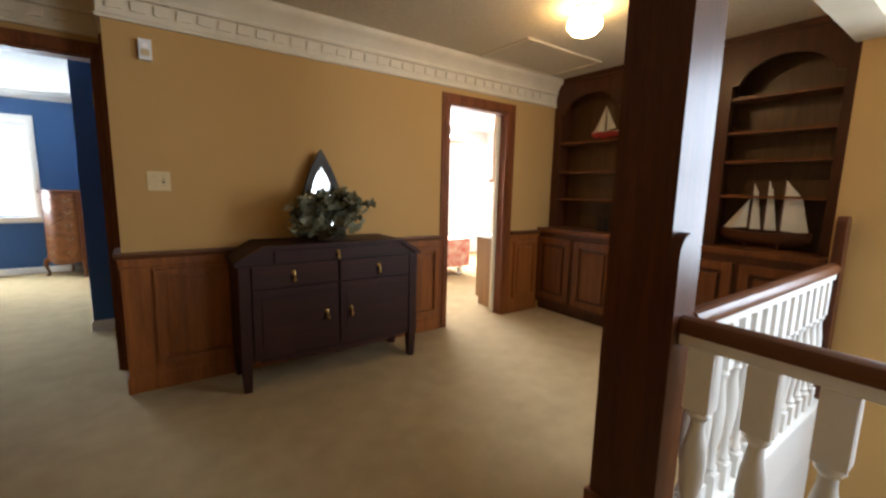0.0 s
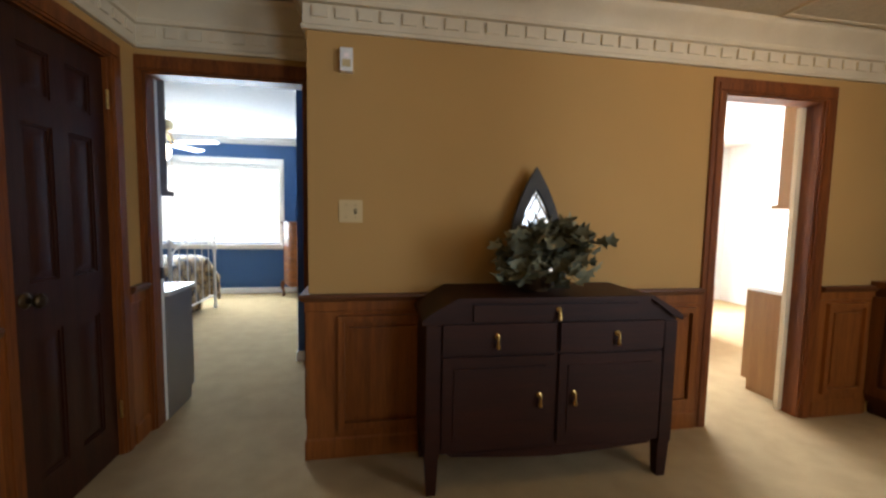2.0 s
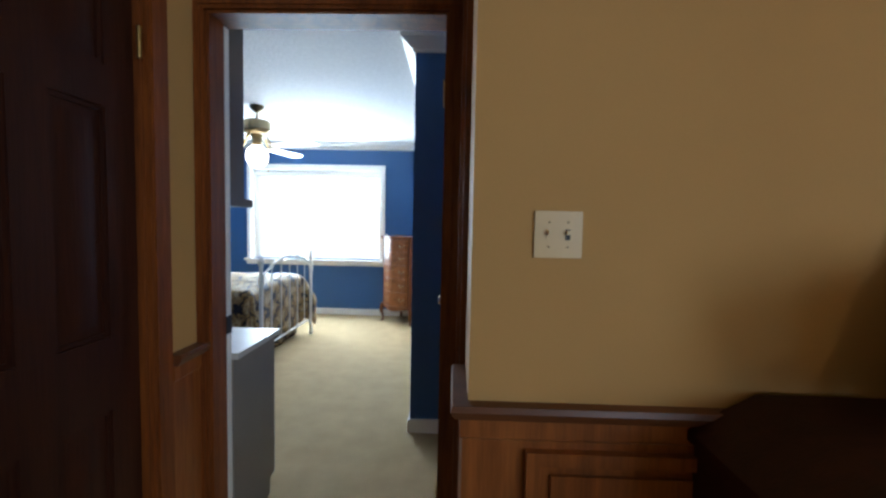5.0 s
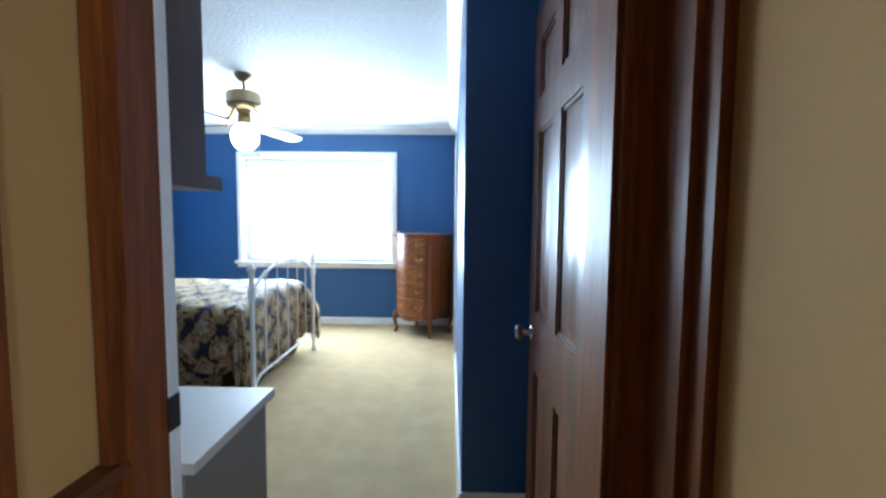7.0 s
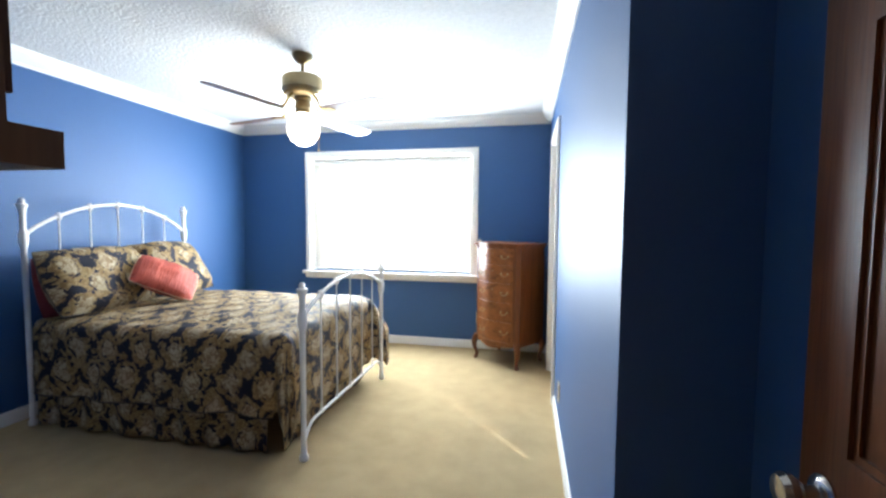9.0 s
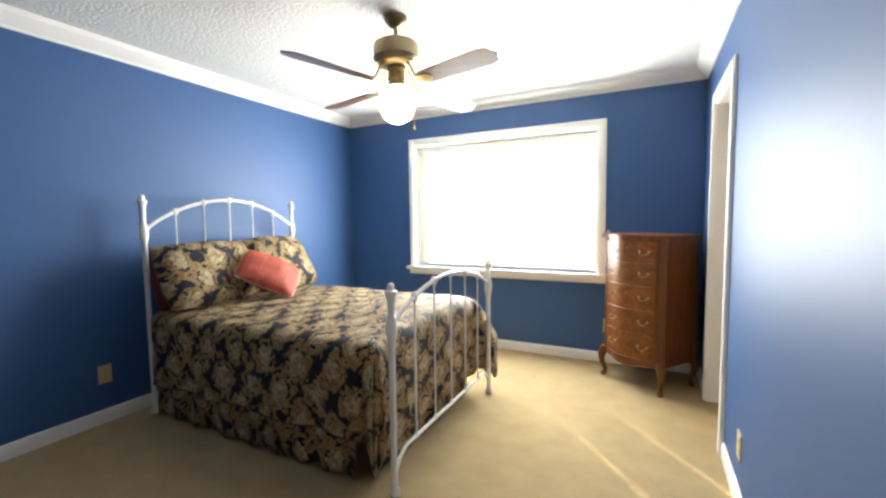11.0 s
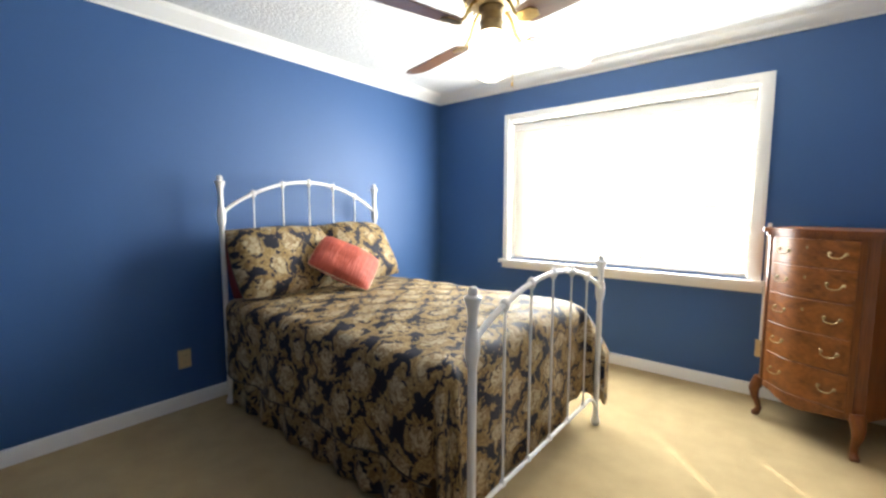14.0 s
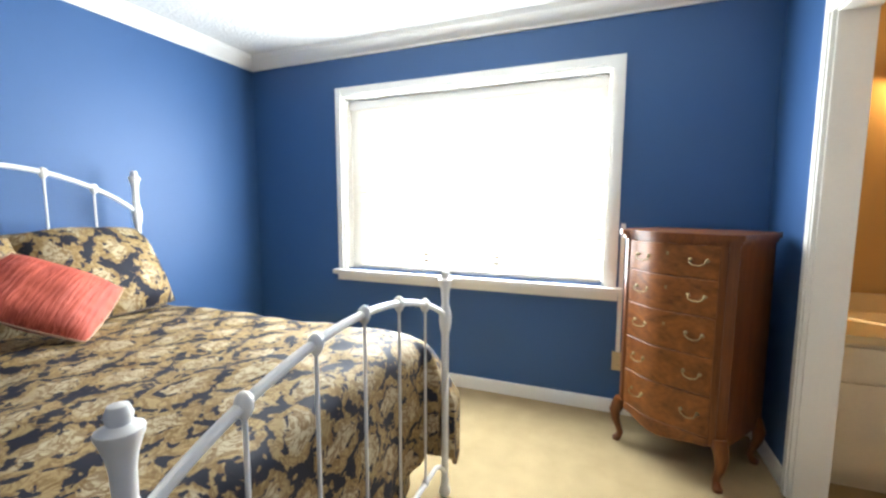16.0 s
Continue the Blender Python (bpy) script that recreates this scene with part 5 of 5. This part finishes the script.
def cushion(name, m, w, h, t, material, label, category, seed=0, trim=None, puff=4):
    bm = bmesh.new()
    layer = bm.loops.layers.uv.new("UVMap")
    n = 22
    for side in (1, -1):
        g = []
        for i in range(n + 1):
            row = []
            for j in range(n + 1):
                a, b = -1 + 2 * i / n, -1 + 2 * j / n
                e = max(0.0, (1 - abs(a) ** puff)) ** 0.55 * max(0.0, (1 - abs(b) ** puff)) ** 0.55
                pinch = 1 - 0.06 * (a * a) * (1 - b * b) - 0.0
                pz = t / 2 * e * (1 + 0.18 * noise.noise((a * 1.7 + seed, b * 1.7, seed))) + 0.006 * noise.noise((a * 6, b * 6, seed))
                row.append(bm.verts.new((a * w / 2 * (1 - 0.05 * b * b), b * h / 2 * (1 - 0.05 * a * a) * pinch, side * (pz + 0.003))))
            g.append(row)
        for i in range(n):
            for j in range(n):
                f = bm.faces.new((g[i][j], g[i + 1][j], g[i + 1][j + 1], g[i][j + 1]))
                for lp_, (ii, jj) in zip(f.loops, ((i, j), (i + 1, j), (i + 1, j + 1), (i, j + 1))):
                    lp_[layer].uv = (ii / n * w + seed, jj / n * h)
    bmesh.ops.remove_doubles(bm, verts=bm.verts, dist=0.007)
    t_ = thing(name, m, label, category)
    part("cover", bm, material, t_)
    rim = []
    for k in range(64):
        q = k / 64 * 4
        e, f = int(q), q - int(q)
        a, b = ((-1 + 2 * f, -1), (1, -1 + 2 * f), (1 - 2 * f, 1), (-1, 1 - 2 * f))[e]
        rim.append((a * w / 2 * (1 - 0.05 * b * b), b * h / 2 * (1 - 0.05 * a * a), 0))
    rim.append(rim[0])
    part("piping", tube(rim, 0.004, 6), trim or material, t_)
    return t_


def lean(x, y, z, tilt, spin=0, yaw=0):
    """A cushion leaning on the headboard: its width along y, its face towards the foot."""
    m = Matrix(((0, 0, 1), (1, 0, 0), (0, 1, 0))).to_4x4()
    return Matrix.Translation((x, y, z)) @ Matrix.Rotation(radians(yaw), 4, "Z") @ Matrix.Rotation(radians(-tilt), 4, "Y") @ m @ Matrix.Rotation(radians(spin), 4, "Z")


cushion("pillow", lean(-3.40, 7.79, 0.93, 28), 0.70, 0.47, 0.23, M_DAMASK, "navy and gold damask pillow sham leaning on the headboard", "pillow", 1.3, M_PIPING)
cushion("pillow", lean(-3.39, 8.39, 0.945, 36), 0.60, 0.50, 0.21, M_DAMASK, "plump navy and gold damask pillow sham", "pillow", 2.7, M_PIPING)
M_PIPING_PALE = mat("pale_cord", (0.55, 0.36, 0.24), (0.45, 0.28, 0.18), 20, 0.8)
M_VELVET = mat("coral_velvet", (0.50, 0.085, 0.045), (0.34, 0.05, 0.03), 14, 0.7, bump=0.9, bscale=24, stretch=(3, 0.25, 1))
cushion("throw_pillow", lean(-3.15, 8.08, 0.905, 48, -42, -8), 0.43, 0.34, 0.16, M_VELVET, "small coral red ribbed velvet throw pillow", "throw pillow", 4.1, M_PIPING_PALE, 2)
cushion("pillow", lean(-3.50, 7.76, 0.90, 12), 0.60, 0.40, 0.12, mat("maroon_cotton", (0.16, 0.015, 0.02), (0.11, 0.01, 0.014), 12, 0.8), "maroon pillow tucked behind the damask shams", "pillow", 6.2)

# ---------- chest of drawers ----------
ang = math.degrees(math.atan2(9.19 - 9.485, -0.545 + 0.965))
ch = thing("chest_of_drawers", pose(-0.965, 9.485, 0, 0, 0, ang), "tall burl walnut bow-front chest of drawers on cabriole legs", "chest of drawers")
CW, CD = 0.525, 0.41


def serp(x, amp=0.045):
    """Serpentine front: bows out in the middle, in at both sides."""
    u = x / CW
    return -amp * (math.sin(math.pi * u) ** 2) * 1.0 + 0.010 * math.sin(2 * math.pi * u * 2) * 0.6


def serp_outline(grow, inset=0.0, n=24):
    pts = [(-grow, CD), (-grow, 0.03 - grow), (0.03 - grow, -grow)]
    pts += [(0.03 + (CW - 0.06) * i / n, serp(0.03 + (CW - 0.06) * i / n) - grow) for i in range(n + 1)]
    pts += [(CW - 0.03 + grow, -grow), (CW + grow, 0.03 - grow), (CW + grow, CD)]
    return pts


part("carcass", prism(serp_outline(0.0), Matrix.Translation((0, 0, 0.20)), 0.925), M_CHESTDARK, ch)
part("top", bevel(prism(serp_outline(0.022), Matrix.Translation((0, 0, 1.128)), 0.026), 0.008, 3), M_CHESTDARK, ch)
part("top_moulding", bevel(prism(serp_outline(0.010), Matrix.Translation((0, 0, 1.108)), 0.02), 0.004, 2), M_CHESTDARK, ch)


def curved_front(z0, z1, name, x0=0.048, x1=CW - 0.058, off=0.009, bot=None):
    n = 24
    bm = bmesh.new()
    A = []
    rows = [(z0, off - 0.0025), (z0 + 0.003, off), (z1 - 0.003, off), (z1, off - 0.0025), (z1, -0.006), (z0, -0.006)]
    for i in range(n + 1):
        x = x0 + (x1 - x0) * i / n
        edge = 0.006 if i in (0, n) else 0
        A.append([bm.verts.new((x, serp(x) - max(-0.006, o - (edge if o > 0 else 0)), (z if bot is None or k not in (0, 1, 5) else z - bot(i / n)))) for k, (z, o) in enumerate(rows)])
    k = len(rows)
    for a, b in zip(A, A[1:]):
        for j in range(k):
            bm.faces.new((a[j], a[(j + 1) % k], b[(j + 1) % k], b[j]))
    bm.faces.new(A[0])
    bm.faces.new(list(reversed(A[-1])))
    return part(name, bm, M_CHEST, ch)


zs = [0.235, 0.425, 0.605, 0.785, 0.955, 1.105]
for z0, z1 in zip(zs, zs[1:]):
    dr = curved_front(z0 + 0.002, z1 - 0.002, "drawer")
    zc = (z0 + z1) / 2
    for x in (0.135, CW - 0.135):
        yb = serp(x) - 0.009
        for dx in (-0.034, 0.034):
            part("pull_rosette", lathe([(0.009, 0), (0.009, 0.003), (0.004, 0.006), (0.0035, 0.014), (0.001, 0.015)], 10, m=Matrix.Translation((x + dx, serp(x + dx) - 0.0085, zc + 0.006)) @ Matrix.Rotation(radians(90), 4, "X")), M_DULLBRASS, dr, "antique brass rosette")
        pts = [(x + 0.034 * math.cos(math.pi + math.pi * i / 10), yb - 0.012 - 0.006 * math.sin(math.pi * i / 10), zc + 0.006 - 0.024 * math.sin(math.pi * i / 10) ** 0.7) for i in range(11)]
        part("bail_pull", tube(pts, 0.0028, 8), M_DULLBRASS, dr, "antique brass bail pull")
    if zc > 0.6:
        part("keyhole", boxes((CW / 2 - 0.005, serp(CW / 2) - 0.0105, zc + 0.02, CW / 2 + 0.005, serp(CW / 2) - 0.008, zc + 0.036), bev=0.002), M_DULLBRASS, dr, "brass keyhole plate")
curved_front(0.195, 0.235, "apron", off=0.010, bot=lambda u: 0.03 * math.sin(math.pi * u) ** 2)
for x, sx in ((0.02, -1), (CW - 0.02, 1)):
    for y, sy in ((0.015, -1), (CD - 0.03, 1)):
        d = Vector((sx, sy * 0.8, 0)).normalized()
        prof = [(0.0, 0.24, 0.030), (0.012, 0.20, 0.033), (0.026, 0.165, 0.029), (0.022, 0.12, 0.022), (0.006, 0.08, 0.017), (-0.004, 0.045, 0.016), (0.004, 0.022, 0.019), (0.014, 0.010, 0.022), (0.016, 0.0, 0.018)]
        base = Vector((x, y, 0))
        pts = [base + d * o + Vector((0, 0, z)) for o, z, r in prof]
        part("leg", tube(pts, 0.02, 12, radii=[r for o, z, r in prof]), M_CHESTDARK, ch)

# ---------- ceiling fan ----------
fan = thing("ceiling_fan", pose(-1.955, 8.01, CEIL), "brass ceiling fan with four wooden blades and a lit globe", "ceiling fan")
DROP = Matrix.Translation((0, 0, -0.035))
part("canopy", lathe([(0.065, 0.0), (0.066, -0.012), (0.058, -0.03), (0.036, -0.055), (0.02, -0.062)], 24), M_DULLBRASS, fan)
part("downrod", tube([(0, 0, -0.06), (0, 0, -0.15)], 0.012, 12), M_DULLBRASS, fan)
motor = part("motor_housing", lathe([(0.02, -0.095), (0.06, -0.10), (0.112, -0.108), (0.128, -0.120), (0.132, -0.135), (0.130, -0.19), (0.134, -0.195), (0.128, -0.21), (0.10, -0.235), (0.085, -0.242), (0.06, -0.245)], 40, m=DROP), mat("fan_brass", (0.46, 0.37, 0.21), (0.36, 0.29, 0.16), 8, 0.38, 0.8), fan)
for i in range(28):
    a = 2 * math.pi * i / 28
    m = DROP @ Matrix.Rotation(a, 4, "Z") @ Matrix.Translation((0.108, 0, -0.222)) @ Matrix.Rotation(radians(35), 4, "Y")
    bm = boxes((-0.018, -0.003, -0.002, 0.018, 0.003, 0.004))
    bmesh.ops.transform(bm, matrix=m, verts=bm.verts)
    part("vent_fin", bm, M_BRASS, motor)
part("switch_housing", lathe([(0.058, -0.24), (0.06, -0.255), (0.048, -0.27), (0.05, -0.30), (0.055, -0.31), (0.046, -0.325), (0.05, -0.34), (0.05, -0.352)], 28, m=DROP), M_DULLBRASS, fan)
M_GLOBE = glow("fan_globe", (1.0, 0.86, 0.66), 3.6)
part("globe", lathe([(0.048, -0.352), (0.062, -0.362), (0.092, -0.395), (0.104, -0.44), (0.098, -0.49), (0.072, -0.535), (0.035, -0.558), (0.001, -0.562)], 28, m=DROP), M_GLOBE, fan, "lit white glass globe")
part("pull_chain", tube([(0.05, 0.02, -0.38), (0.075, 0.02, -0.435), (0.107, 0.02, -0.475), (0.10, 0.02, -0.615)], 0.0018, 6), M_BRASS, fan)
part("chain_fob", lathe([(0.002, 0), (0.006, -0.008), (0.006, -0.02), (0.001, -0.026)], 8, m=Matrix.Translation((0.10, 0.02, -0.613))), M_BRASS, fan)
M_BLADE = wood("blade_wood", (0.20, 0.095, 0.042), (0.13, 0.06, 0.028), "X", rough=0.35, coat=0.3)
for k in range(4):
    rot = Matrix.Rotation(radians(-15.5 + 90 * k), 4, "Z") @ Matrix.Translation((0, 0, -0.385)) @ Matrix.Rotation(radians(-12), 4, "X")
    out = [(0.20, -0.050), (0.24, -0.060), (0.62, -0.072), (0.67, -0.058), (0.685, -0.022), (0.70, 0.0), (0.685, 0.022), (0.67, 0.058), (0.62, 0.072), (0.24, 0.060), (0.20, 0.050)]
    blade = part("blade", prism(out, rot @ Matrix.Translation((0, 0, -0.003)), 0.006), M_BLADE, fan)
    part("iron_arm", tube([Matrix.Rotation(radians(-15.5 + 90 * k), 4, "Z") @ Vector(q) for q in ((0.085, 0, -0.27), (0.12, 0, -0.30), (0.15, 0, -0.358), (0.19, 0, -0.388))], 0.008, 8), M_BRASS, blade, "curved brass arm")
    bm = prism([(0.17, -0.010), (0.20, -0.036), (0.26, -0.030), (0.275, 0.0), (0.26, 0.030), (0.20, 0.036), (0.17, 0.010)], rot @ Matrix.Translation((0, 0, -0.0075)), 0.0045)
    part("blade_iron", bm, M_BRASS, blade, "brass blade bracket")

# ---------- second bedroom's bed ----------
M_QUILT = mat("red_quilt", (0.55, 0.05, 0.04), (0.70, 0.58, 0.45), 9, 0.85, bump=0.3, bscale=60, fine=0.15)
b2 = thing("bed", pose(2.72, 6.75, 0), "low bed with a red and cream patterned quilt", "bed")
part("mattress", boxes((0.0, 0.05, 0.30, 1.4, 1.75, 0.52), bev=0.05, seg=3), M_ROOM, b2)
part("quilt", boxes((-0.02, 0.0, 0.14, 1.43, 1.5, 0.55), bev=0.06, seg=3), M_QUILT, b2)
for x in (0.05, 1.3):
    for y in (0.08, 1.7):
        part("leg", boxes((x, y, 0, x + 0.05, y + 0.05, 0.3), bev=0.004), M_WHITE, b2)

copy_thing(fan, pose(3.86, 7.5, CEIL, 0, 0, 16))
